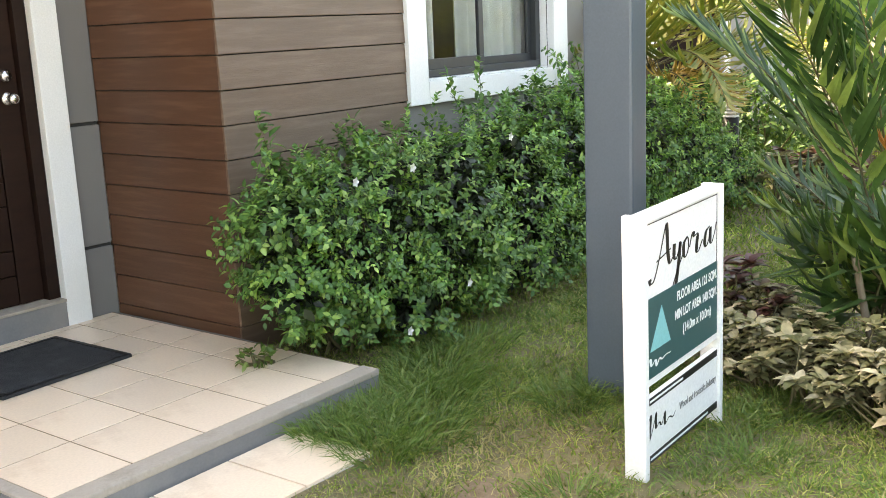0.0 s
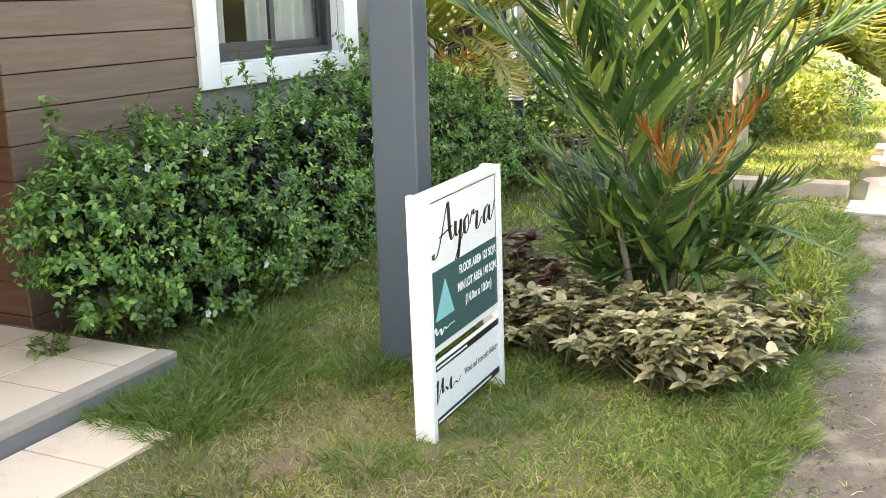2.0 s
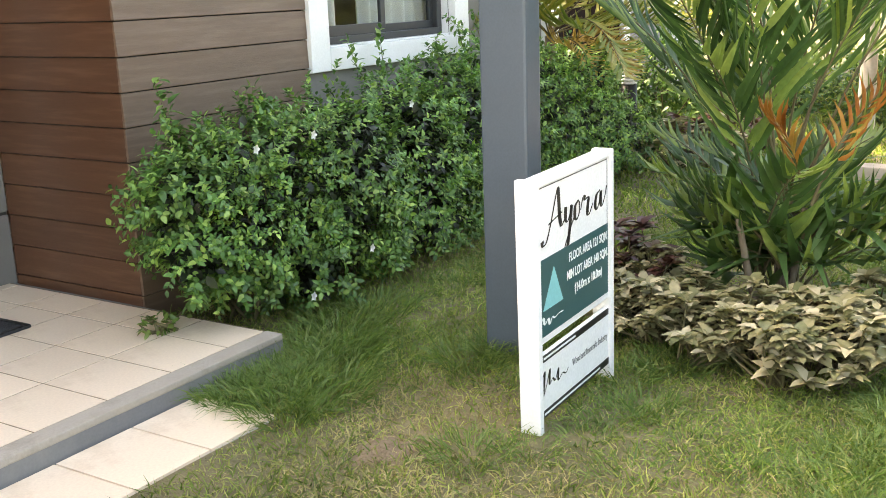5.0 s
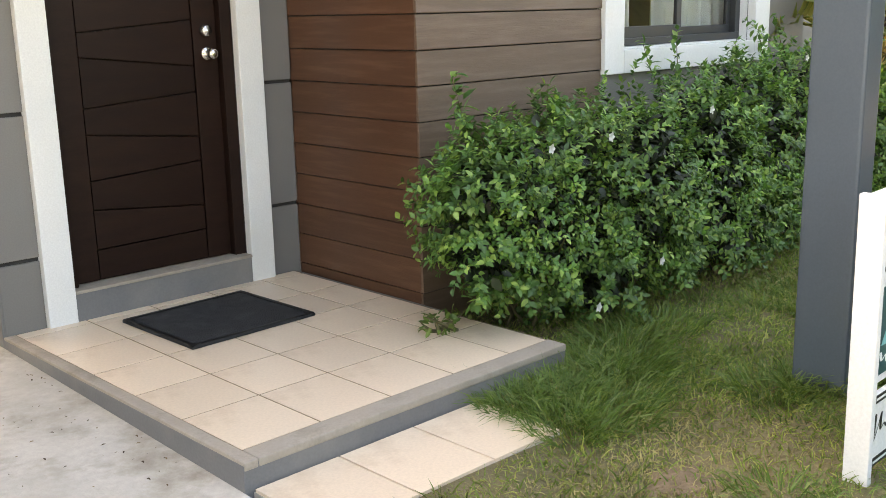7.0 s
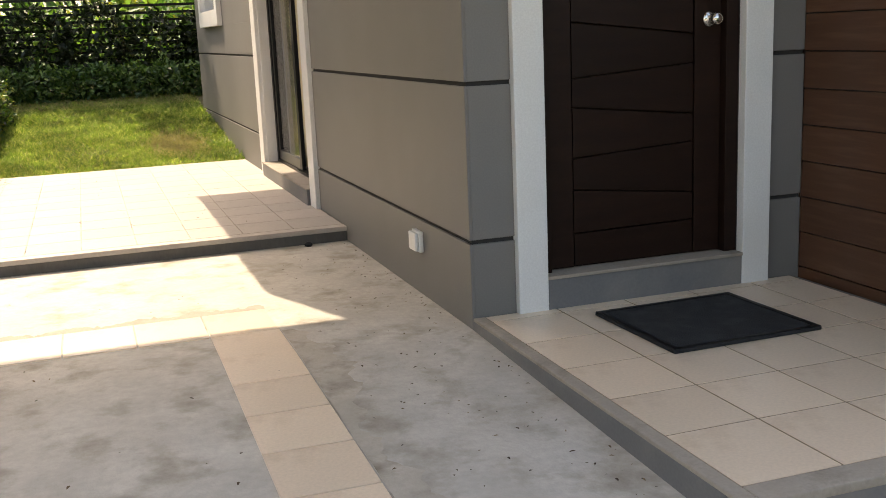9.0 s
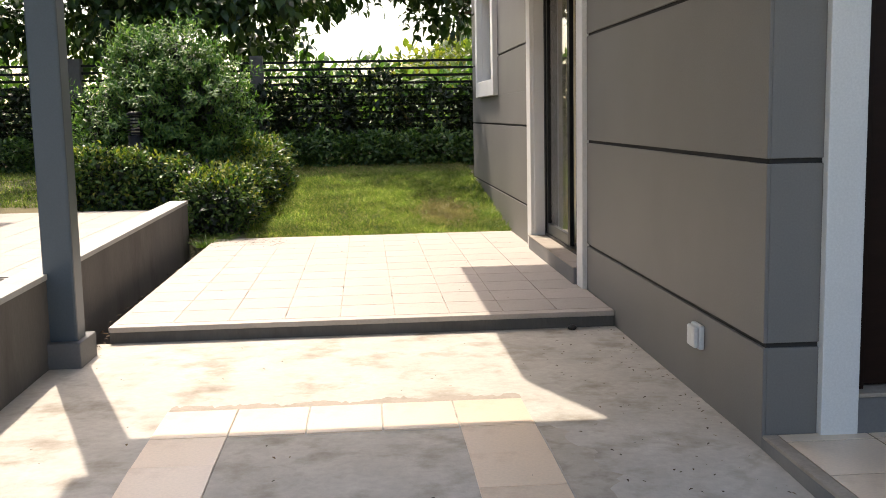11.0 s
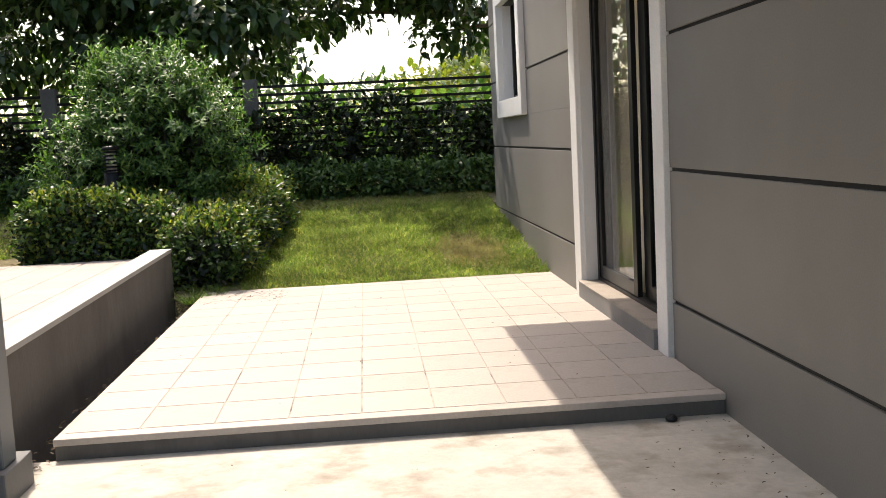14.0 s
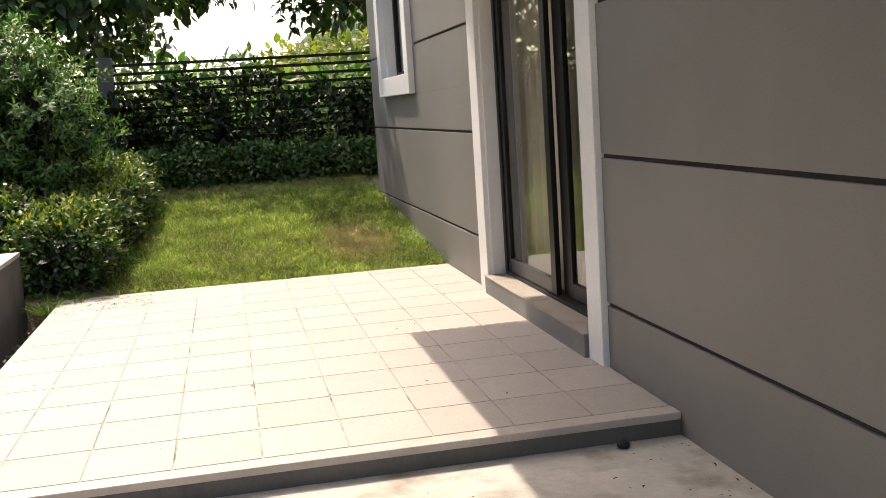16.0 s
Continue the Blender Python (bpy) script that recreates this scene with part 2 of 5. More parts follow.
L_PALM2 = leaf_mat("yellowing_palm_leaflet", (0.14, 0.2, 0.04), (0.26, 0.27, 0.06), (0.4, 0.34, 0.09), rough=0.4)
L_DRY = leaf_mat("dry_orange_leaflet", (0.36, 0.11, 0.025), (0.44, 0.17, 0.04), (0.5, 0.3, 0.09), rough=0.5)
L_TAN = leaf_mat("dry_tan_leaflet", (0.52, 0.29, 0.09), (0.6, 0.37, 0.13), (0.68, 0.46, 0.19), rough=0.6)
L_CROTON = leaf_mat("cream_olive_leaf", (0.13, 0.14, 0.055), (0.34, 0.3, 0.15), (0.62, 0.53, 0.35), rough=0.5, translucent=0.15)
L_MAROON = leaf_mat("maroon_leaf", (0.08, 0.02, 0.022), (0.14, 0.05, 0.035), (0.2, 0.15, 0.07), rough=0.45, translucent=0.15)
L_GRASS = leaf_mat("grass_blade", (0.11, 0.18, 0.04), (0.25, 0.325, 0.085), (0.54, 0.5, 0.22), rough=0.6, translucent=0.55, patch=0.35)
L_STRAW = leaf_mat("straw_blade", (0.36, 0.29, 0.13), (0.5, 0.41, 0.2), (0.25, 0.27, 0.08), rough=0.7, translucent=0.2, patch=0.3, patch_scale=4.0)
L_TUFT = leaf_mat("long_grass_blade", (0.08, 0.16, 0.028), (0.14, 0.24, 0.045), (0.26, 0.32, 0.09), rough=0.5, translucent=0.3)
L_PETAL = leaf_mat("white_petal", (0.75, 0.75, 0.72), (0.82, 0.82, 0.8), translucent=0.2)

# ---- building blocks ----
ROOT = {}


def thing(name, loc, label, category, group="", kind=""):
    ob = new(name)
    ob.location = loc
    ob.empty_display_size = 0.1
    ROOT[ob.name] = Vector(loc)
    return tagged(ob, label, category, group, kind)


def link_mesh(name, me, material, parent=None, label=""):
    me.materials.append(material)
    ob = new(name, me)
    if parent is not None:
        ob.parent = parent
        ob.location = -ROOT.get(parent.name, Vector((0, 0, 0)))
    if label:
        ob["label"] = label
    return ob


def part(name, bm, material, parent=None, label="", smooth=False):
    me = bpy.data.meshes.new(name)
    if smooth:
        for fc in bm.faces:
            fc.smooth = True
    bm.to_mesh(me)
    bm.free()
    return link_mesh(name, me, material, parent, label)


def box(x0, y0, z0, x1, y1, z1, bevel=0.0, bm=None):
    bm2 = bmesh.new()
    bmesh.ops.create_cube(bm2, size=1)
    for v in bm2.verts:
        v.co = Vector((x0 + (x1 - x0) * (v.co.x + 0.5), y0 + (y1 - y0) * (v.co.y + 0.5), z0 + (z1 - z0) * (v.co.z + 0.5)))
    if bevel:
        bmesh.ops.bevel(bm2, geom=bm2.edges[:], offset=bevel, segments=2, affect="EDGES", profile=0.6)
    if bm is None:
        return bm2
    me = bpy.data.meshes.new("tmp")
    bm2.to_mesh(me)
    bm2.free()
    bm.from_mesh(me)
    bpy.data.meshes.remove(me)
    return bm


def poly_prism(points, z0, z1):
    bm = bmesh.new()
    lo = [bm.verts.new((x, y, z0)) for x, y in points]
    hi = [bm.verts.new((x, y, z1)) for x, y in points]
    bm.faces.new(lo[::-1]), bm.faces.new(hi)
    for i in range(len(points)):
        j = (i + 1) % len(points)
        bm.faces.new((lo[i], lo[j], hi[j], hi[i]))
    bmesh.ops.recalc_face_normals(bm, faces=bm.faces[:])
    return bm


def raw_mesh(name, V, F):
    """A mesh from arrays of vertices and of faces with one number of corners."""
    V, F = np.asarray(V, np.float32), np.asarray(F, np.int32)
    me = bpy.data.meshes.new(name)
    me.vertices.add(len(V))
    me.vertices.foreach_set("co", V.ravel())
    me.loops.add(F.size)
    me.loops.foreach_set("vertex_index", F.ravel())
    me.polygons.add(len(F))
    me.polygons.foreach_set("loop_start", np.arange(0, F.size, F.shape[1], dtype=np.int32))
    me.polygons.foreach_set("loop_total", np.full(len(F), F.shape[1], np.int32))
    me.update(calc_edges=True)
    return me


def unit(a):
    return a / np.maximum(np.linalg.norm(a, axis=-1, keepdims=True), 1e-9)


LEAF_F = np.array([(0, 4, 6), (0, 6, 1), (6, 4, 5), (6, 5, 7), (1, 6, 7), (1, 7, 2), (7, 5, 3), (2, 7, 3)])


def leaves(pos, way, up, length, width, curl=0.15, fold=0.12):
    """Arrays of pointed, folded leaves at pos along way."""
    pos, way = np.asarray(pos, float), unit(np.asarray(way, float))
    side = unit(np.cross(way, up))
    nor = np.cross(side, way)
    L, W = np.asarray(length)[:, None], np.asarray(width)[:, None]
    m1, m2 = pos + way * L * 0.35, pos + way * L * 0.7 - nor * L * curl * 0.4
    rows = [pos, m1 - side * W * 0.5 + nor * W * fold, m2 - side * W * 0.36 + nor * W * fold, pos + way * L - nor * L * curl,
            m1 + side * W * 0.5 + nor * W * fold, m2 + side * W * 0.36 + nor * W * fold, m1, m2]
    V = np.stack(rows, 1).reshape(-1, 3)
    F = (LEAF_F[None] + np.arange(len(pos))[:, None, None] * 8).reshape(-1, 3)
    return V, F


def blades(pos, way, bend, length, width):
    """Arrays of grass blades: three steps, tapering to a tip."""
    pos, way = np.asarray(pos, float), unit(np.asarray(way, float))
    side = unit(np.cross(way, (0.31, 0.2, 1.0)))
    side = np.where(np.linalg.norm(side, axis=1, keepdims=True) > 0.5, side, np.array([[1.0, 0, 0]]))
    ang = RNG.uniform(0, np.pi, len(pos))[:, None]
    side = unit(side * np.cos(ang) + np.cross(way, side) * np.sin(ang))
    L, W = np.asarray(length)[:, None], np.asarray(width)[:, None]
    mid, tip = pos + way * L * 0.55 + bend * L * 0.25, pos + way * L * 0.85 + bend * L
    V = np.stack([pos - side * W / 2, pos + side * W / 2, mid - side * W * 0.35, mid + side * W * 0.35, tip], 1).reshape(-1, 3)
    F = (np.array([(0, 1, 3), (0, 3, 2), (2, 3, 4)])[None] + np.arange(len(pos))[:, None, None] * 5).reshape(-1, 3)
    return V, F


def joined(*pairs):
    V, F, n = [], [], 0
    for v, f in pairs:
        V.append(v), F.append(f + n)
        n += len(v)
    return np.concatenate(V), np.concatenate(F)


def tube(points, r0, r1, sides=6):
    """Triangles of a tapering tube along points."""
    P = np.asarray(points, float)
    n = len(P)
    T = unit(np.gradient(P, axis=0))
    A = unit(np.cross(T, (0.13, 0.31, 0.94)) + 1e-6)
    B = np.cross(T, A)
    r = np.linspace(r0, r1, n)[:, None, None]
    a = np.linspace(0, 2 * np.pi, sides, endpoint=False)
    V = (P[:, None] + r * (A[:, None] * np.cos(a)[None, :, None] + B[:, None] * np.sin(a)[None, :, None])).reshape(-1, 3)
    F = []
    for i in range(n - 1):
        for k in range(sides):
            p, q = i * sides + k, i * sides + (k + 1) % sides
            F += [(p, q, q + sides), (p, q + sides, p + sides)]
    return V, np.array(F)


RNG = np.random.default_rng(7)


def blob_points(blobs, n, deep=0.35):
    """Points in the outer layer of some ellipsoids (x, y, z, rx, ry, rz), with uneven outlines, and the ways outwards."""
    blobs = np.array(blobs, float)
    share = (blobs[:, 3] * blobs[:, 4] + blobs[:, 4] * blobs[:, 5] + blobs[:, 3] * blobs[:, 5])
    pick = RNG.choice(len(blobs), n, p=share / share.sum())
    d = unit(RNG.normal(size=(n, 3)))
    wob = 1 + 0.12 * np.sin(d[:, 0] * 7 + pick) + 0.10 * np.sin(d[:, 1] * 9 + 2 * pick) + 0.08 * np.sin(d[:, 2] * 11 + pick)
    r = wob * (1 - np.abs(RNG.normal(size=n)) * deep * 0.5)
    return blobs[pick, :3] + d * blobs[pick, 3:] * r[:, None], d, pick

# ---- ground and paving ----
PORCH, PATIO, TILE = 0.05, 0.09, 0.32


def path_edge(x):
    """The ragged line where the lawn meets the dusty path."""
    return -4.29 + 0.07 * np.sin(x * 2.1 + 1.0) + 0.04 * np.sin(x * 5.3) - 0.09 * np.exp(-((x - 3.1) / 0.5) ** 2) + 0.05 * np.clip(x - 4.2, 0, 1.2)


def ground_z(x, y):
    """Lawn height: level in front, rising towards the back fence."""
    back = np.clip((y - 6.1) * 0.1, 0, 0.55)
    base = np.where(y > 1.0, np.clip(0.06 + (y - 6.1) * 0.02, -0.06, 0.06), -0.06)
    next_plot = np.where(y > 6.5, 0.29 + (y - 6.7) * 0.06, 0.0)
    base, back = np.where((x < -3.05) & (y > 6.5) & (y < 12), next_plot, base), np.where((x < -3.05) & (y > 6.5) & (y < 12), 0, back)
    drive = (x > -6.5) & (x < 0.0) & (y < 6.0)
    path = (y < path_edge(x) - 0.12) & (x > 0.0)
    dip = (x < 1.0) & (y > -2.24) & (y < 0.5)
    base = np.where(dip, -0.16, base)
    return np.where(drive, -0.5, np.where(path, -0.16, base + back)) + 0.0


def axis_steps(lo, a, b, hi, fine):
    return np.concatenate([np.linspace(lo, a, 9)[:-1], np.arange(a, b, fine), np.linspace(b, hi, 9)])


gx, gy = axis_steps(-400, -9, 14, 400, 0.1), axis_steps(-400, -9, 15, 400, 0.1)
GX, GY = np.meshgrid(gx, gy, indexing="ij")
GZ = ground_z(GX, GY)
near_g = (np.abs(GX) < 12) & (np.abs(GY) < 14)
GZ = GZ + np.where(near_g & (GZ > -0.3), 0.012 * np.sin(GX * 3.1) * np.sin(GY * 2.7 + 1), 0)
ny = len(gy)
ij = np.arange((len(gx) - 1) * (ny - 1))
q0 = (ij // (ny - 1)) * ny + ij % (ny - 1)
ground = link_mesh("ground", raw_mesh("ground", np.stack([GX, GY, GZ], -1).reshape(-1, 3), np.stack([q0, q0 + ny, q0 + ny + 1, q0 + 1], 1)), M_SOIL)
tagged(ground, "earth of the lawn and the land around", "ground", kind="structure")

# out of view: added so that sunlit concrete brightens the shaded house front
tagged(part("road", box(-40, -14, -0.6, 40, -6.2, -0.2), M_CONC), "unseen pale concrete street added to bounce sunlight onto the houses", "road", kind="structure")

# driveway: a slab that falls gently to the street
bm = bmesh.new()
prof = [(-6.2, -0.19), (-5.9, -0.167), (-3, -0.085), (0, 0.0), (2.15, 0.0)]
top = [[bm.verts.new((x, y, z)) for y, z in prof] for x in (-2.93, -0.0)]
low = [[bm.verts.new((x, y, -0.6)) for y, z in prof] for x in (-2.93, -0.0)]
for i in range(len(prof) - 1):
    bm.faces.new((top[0][i], top[1][i], top[1][i + 1], top[0][i + 1]))
    for s in (0, 1):
        bm.faces.new((top[s][i], top[s][i + 1], low[s][i + 1], low[s][i]))
bm.faces.new((top[0][0], top[1][0], low[1][0], low[0][0]))
bmesh.ops.recalc_face_normals(bm, faces=bm.faces[:])
driveway = tagged(part("driveway", bm, M_CONC), "weathered grey concrete driveway with stains", "driveway", kind="structure")


def drive_z(y):
    return float(np.interp(y, [p[0] for p in prof], [p[1] for p in prof]))


def porch_slab():
    bm = poly_prism([(0.0, -1.88), (1.58, -1.88), (1.61, -0.9), (1.61, -0.001), (0.0, -0.001)], -0.5, PORCH - 0.012)
    slab = tagged(part("porch", bm, M_CURB), "grey painted porch slab with a raised step", "porch", kind="structure")
    for i, (x0, y0, x1, y1) in enumerate([(0.0, -1.88, 0.055, -0.0), (0.055, -1.88, 1.58, -1.79)]):
        part("edging", box(x0 + 0.002, y0 - 0.004, PORCH - 0.03, x1, y1, PORCH, 0.006), M_EDGE, slab)
    return slab


porch = porch_slab()
bm = box(0.03, -2.3, -0.3, 1.05, -1.884, -0.057)
tread = tagged(part("tread", bm, M_CONC), "low beige tiled step in front of the porch", "step", kind="structure")

bm = box(-2.77, 2.15, -0.3, -0.001, 6.2, PATIO - 0.012, 0.004)
patio = tagged(part("patio", bm, M_BWALL), "raised patio slab beside the glass door", "patio", kind="structure")
for x0, y0, x1, y1 in [(-2.775, 2.143, -0.001, 2.232), (-2.775, 2.232, -2.745, 6.2)]:
    part("edging", box(x0, y0, PATIO - 0.03, x1, y1, PATIO, 0.006), M_PATIO, patio)

# ---- house walls ----
H1 = 2.7
GROOVES = [-0.3, 0.369, 1.012, 1.655, 2.30, H1]


def cells(lo, hi, zlo, zhi, holes):
    """The rectangles of a wall face left over by its openings (lo, hi, zlo, zhi)."""
    us = sorted({lo, hi, *[h[0] for h in holes], *[h[1] for h in holes]})
    zs = sorted({zlo, zhi, *[h[2] for h in holes], *[h[3] for h in holes]})
    out = []
    for u0, u1 in zip(us, us[1:]):
        for z0, z1 in zip(zs, zs[1:]):
            if lo <= u0 and u1 <= hi and zlo <= z0 and z1 <= zhi and not any(h[0] < (u0 + u1) / 2 < h[1] and h[2] < (z0 + z1) / 2 < h[3] for h in holes):
                out.append((u0, u1, z0, z1))
    return out


def wall(name, axis, face, thick, lo, hi, z0, z1, holes, material, label):
    """A wall with openings through it. axis: the way it runs; face: its outer plane; thick: inwards, with sign."""
    bm = bmesh.new()
    for u0, u1, a, b in cells(lo, hi, z0, z1, holes):
        w0, w1 = sorted((face, face + thick))
        box(*((w0, u0, a, w1, u1, b) if axis == "y" else (u0, w0, a, u1, w1, b)), bm=bm)
    bmesh.ops.remove_doubles(bm, verts=bm.verts[:], dist=1e-5)
    return tagged(part(name, bm, material), label, "wall", kind="structure")


def panels(parent, axis, face, depth, lo, hi, zs, holes, material=None):
    """Flush boards on a wall, with a shadow gap between them."""
    for a, b in zip(zs, zs[1:]):
        cut = [h for h in holes if h[2] < b and h[3] > a]
        for u0, u1, c, d in cells(lo, hi, a, b, [(h[0], h[1], max(a, h[2]), min(b, h[3])) for h in cut]):
            g = 0.009
            c2, d2 = (c + g if c == a else c), (d - g if d == b else d)
            w0, w1 = sorted((face, face + depth))
            part("panel", box(*((w0, u0, c2, w1, u1, d2) if axis == "y" else (u0, w0, c2, u1, w1, d2)), 0.003), material or M_WALL, parent)


DOOR_HOLE, GLASS_HOLE, WIN2_HOLE, WIN_HOLE = (0.335, 1.29, -0.5, 2.28), (3.05, 4.87, 0.2, 2.4), (7.28, 8.55, 1.55, 2.5), (3.16, 4.57, 1.17, 2.38)
wall_side = wall("wall_side", "y", 0.014, 0.18, 0.19, 9.55, -0.4, H1, [GLASS_HOLE, WIN2_HOLE], M_GROOVE, "smooth grey side wall of painted boards with dark joints")
panels(wall_side, "y", 0.0, 0.014, 0.0, 5.06, GROOVES, [(2.87, 5.06, 0.0, 2.6)])
panels(wall_side, "y", 0.0, 0.014, 5.061, 9.55, [-0.3, 0.41, 1.085, 1.775, 2.4, H1], [(7.1, 8.73, 1.38, 2.66)])
wall_door = wall("wall_door", "x", 0.014, 0.18, 0.014, 1.62, -0.4, H1, [DOOR_HOLE], M_GROOVE, "grey entrance wall round the front door")
panels(wall_door, "x", 0.0, 0.014, 0.014, 0.2, GROOVES, [])
panels(wall_door, "x", 0.0, 0.014, 1.43, 1.62, [-0.3, 0.42, 1.065, 1.7, 2.34, H1], [])
part("panel", box(0.2, 0.0, 2.4, 1.43, 0.014, H1, 0.003), M_WALL, wall_door)
wall_plank = wall("wall_planks", "y", 1.635, 0.15, -0.965, 0.014, -0.4, H1, [], M_GROOVE, "projecting wall clad in brown planks")
wall_window = wall("wall_window", "x", -0.95, 0.18, 1.785, 5.3, -0.4, H1, [WIN_HOLE], M_GROOVE, "grey front wall under and beside the window")
panels(wall_window, "x", -0.962, 0.012, 2.985, 5.3, [-0.3, 1.05, 1.9, H1], [(2.99, 4.75, 1.04, 2.52)])
wall("wall_east", "y", 5.3, -0.15, -0.77, 9.37, -0.4, 5.6, [], M_WALL, "plain grey end wall")
wall("wall_back", "x", 9.55, -0.18, 0.194, 5.3, -0.4, 5.6, [], M_WALL, "plain grey back wall")
tagged(part("floor", box(0.2, 0.2, -0.1, 5.15, 9.37, 0.12), M_TILE), "tiled floor inside the house", "floor", kind="structure")
tagged(part("ceiling", box(0.0, 0.0, 2.84, 5.3, 9.55, 2.98), M_TRIM), "plain white ceiling slab", "ceiling", kind="structure")
wall("wall_upper_door", "x", 0.0, 0.18, 0.18, 1.62, 2.98, 5.6, [], M_WALL, "grey upper wall over the entrance")
wall("wall_upper", "y", 0.0, 0.18, 0.0, 9.55, 2.98, 5.6, [], M_WALL, "grey upper side wall")
wall("wall_upper_front", "x", -0.95, 0.18, 1.62, 5.3, 2.7, 5.6, [], M_WALL, "grey upper front wall")
bm = poly_prism([(-0.5, -1.4), (5.8, -1.4), (5.8, 10.0), (-0.5, 10.0)], 5.6, 5.75)
tagged(part("roof", bm, M_STEEL), "flat dark roof over the upper floor", "roof", kind="structure")
bm = poly_prism([(-3.0, -1.6), (0.62, -1.6), (0.62, -0.001), (-0.001, -0.001), (-0.001, 2.2), (-3.0, 2.2)], 2.7, 2.84)
tagged(part("carport_roof", bm, M_TRIM), "flat white carport and porch roof slab", "roof", kind="structure")
for name, a in (("beam", (2.02, -2.64, 2.52, 2.15, -0.985, 2.7)), ("beam", (-3.0, -1.6, 2.5, -2.85, 1.66, 2.7)), ("beam", (-2.85, -1.6, 2.52, 2.02, -1.5, 2.7))):
    tagged(part(name, box(*a, 0.006), M_STEEL), "slate grey steel roof beam", "beam", kind="structure")
tagged(part("bay", box(-1.32, 2.77, 2.6, 0.0, 5.6, 5.6, 0.004), M_WALL), "grey upper bay over the glass door", "bay", kind="structure")

# brown planks, laid in courses
PITCH, Z0 = 0.1633, 0.578
z = Z0 - 4 * PITCH
while z < H1 - 0.02:
    a, b = max(z + 0.0025, PORCH - 0.02), min(z + PITCH - 0.0025, H1)
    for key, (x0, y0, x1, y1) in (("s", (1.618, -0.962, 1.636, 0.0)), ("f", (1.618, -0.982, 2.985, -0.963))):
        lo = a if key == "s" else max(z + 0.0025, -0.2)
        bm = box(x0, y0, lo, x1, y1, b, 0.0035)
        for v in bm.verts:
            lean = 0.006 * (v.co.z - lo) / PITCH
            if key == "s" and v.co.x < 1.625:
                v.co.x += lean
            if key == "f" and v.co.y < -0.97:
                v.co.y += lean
        # side boards get the darker red tone, front boards the skylit one
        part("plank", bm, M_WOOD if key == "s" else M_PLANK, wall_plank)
    z += PITCH


# ---- posts and trims ----
def steel_post(x0, y0, x1, y1, z0, base=None):
    t = thing("steel_post", ((x0 + x1) / 2, (y0 + y1) / 2, z0), "slate grey painted square steel post", "post", "carport posts")
    part("shaft", box(x0, y0, z0, x1, y1, 2.7, 0.012), M_STEEL, t)
    if base:
        part("footing", box(*base, 0.008), M_CURB, t, "grey cement footing")
    return t


steel_post(2.03, -2.865, 2.16, -2.652, -0.12)
steel_post(-2.95, 1.66, -2.80, 1.81, 0.0, (-3.0, 1.60, -0.05, -2.775, 1.90, 0.125))

door = thing("door_1", (0.81, 0.06, 0.2), "closed dark brown wooden front door with slanting carved grooves", "door", kind="structure")
part("back_panel", box(0.36, 0.085, 0.195, 1.265, 0.115, 2.24), M_DOOR, door)
part("stile", box(0.38, 0.06, 0.2, 0.5, 0.085, 2.235, 0.003), M_DOOR, door)
part("stile", box(1.095, 0.06, 0.2, 1.225, 0.085, 2.235, 0.003), M_DOOR, door)
cutsL = [0.2, 0.345, 0.535, 0.67, 0.885, 1.005, 1.235, 1.345, 1.56, 1.70, 1.92, 2.05, 2.235]
cutsR = [0.2, 0.352, 0.476, 0.703, 0.823, 1.044, 1.167, 1.39, 1.52, 1.75, 1.86, 2.1, 2.235]
for (a, b), (c, d) in zip(zip(cutsL, cutsL[1:]), zip(cutsR, cutsR[1:])):
    bm = box(0.506, 0.064, 0, 1.089, 0.085, 1, 0.0025)
    for v in bm.verts:
        u = (v.co.x - 0.506) / 0.583
        lo, hi = a + (c - a) * u + 0.004, b + (d - b) * u - 0.004
        v.co.z = lo + (hi - lo) * v.co.z
    part("door_board", bm, M_DOOR, door)
for x0, x1 in ((0.335, 0.378), (1.227, 1.29)):
    part("jamb", box(x0, 0.02, 0.195, x1, 0.17, 2.28, 0.004), M_DOOR, door)
part("head_jamb", box(0.378, 0.02, 2.24, 1.227, 0.17, 2.28, 0.004), M_DOOR, door)


def lathe(name, profile, origin, axis, material, parent, sides=20, label=""):
    """A turned part: profile of (distance along axis, radius)."""
    bm = bmesh.new()
    q = Vector((0, 0, 1)).rotation_difference(Vector(axis))
    rings = []
    for d, r in profile:
        rings.append([bm.verts.new(Vector(origin) + q @ Vector((r * math.cos(2 * math.pi * k / sides), r * math.sin(2 * math.pi * k / sides), d))) for k in range(sides)])
    for r0, r1 in zip(rings, rings[1:]):
        for k in range(sides):
            bm.faces.new((r0[k], r0[(k + 1) % sides], r1[(k + 1) % sides], r1[k]))
    bm.faces.new(rings[0][::-1]), bm.faces.new(rings[-1])
    bmesh.ops.recalc_face_normals(bm, faces=bm.faces[:])
    return part(name, bm, material, parent, label, smooth=True)


KNOB = [(0, 0.034), (0.008, 0.034), (0.012, 0.026), (0.018, 0.013), (0.034, 0.013), (0.042, 0.022), (0.055, 0.028), (0.068, 0.026), (0.076, 0.016), (0.078, 0.004)]
lathe("knob", KNOB, (1.165, 0.06, 1.225), (0, -1, 0), M_CHROME, door, label="round chrome door knob")
lathe("deadbolt", [(0, 0.033), (0.01, 0.033), (0.02, 0.026), (0.024, 0.024), (0.024, 0.01), (0.03, 0.009)], (1.165, 0.06, 1.335), (0, -1, 0), M_CHROME, door, label="chrome deadbolt cylinder")

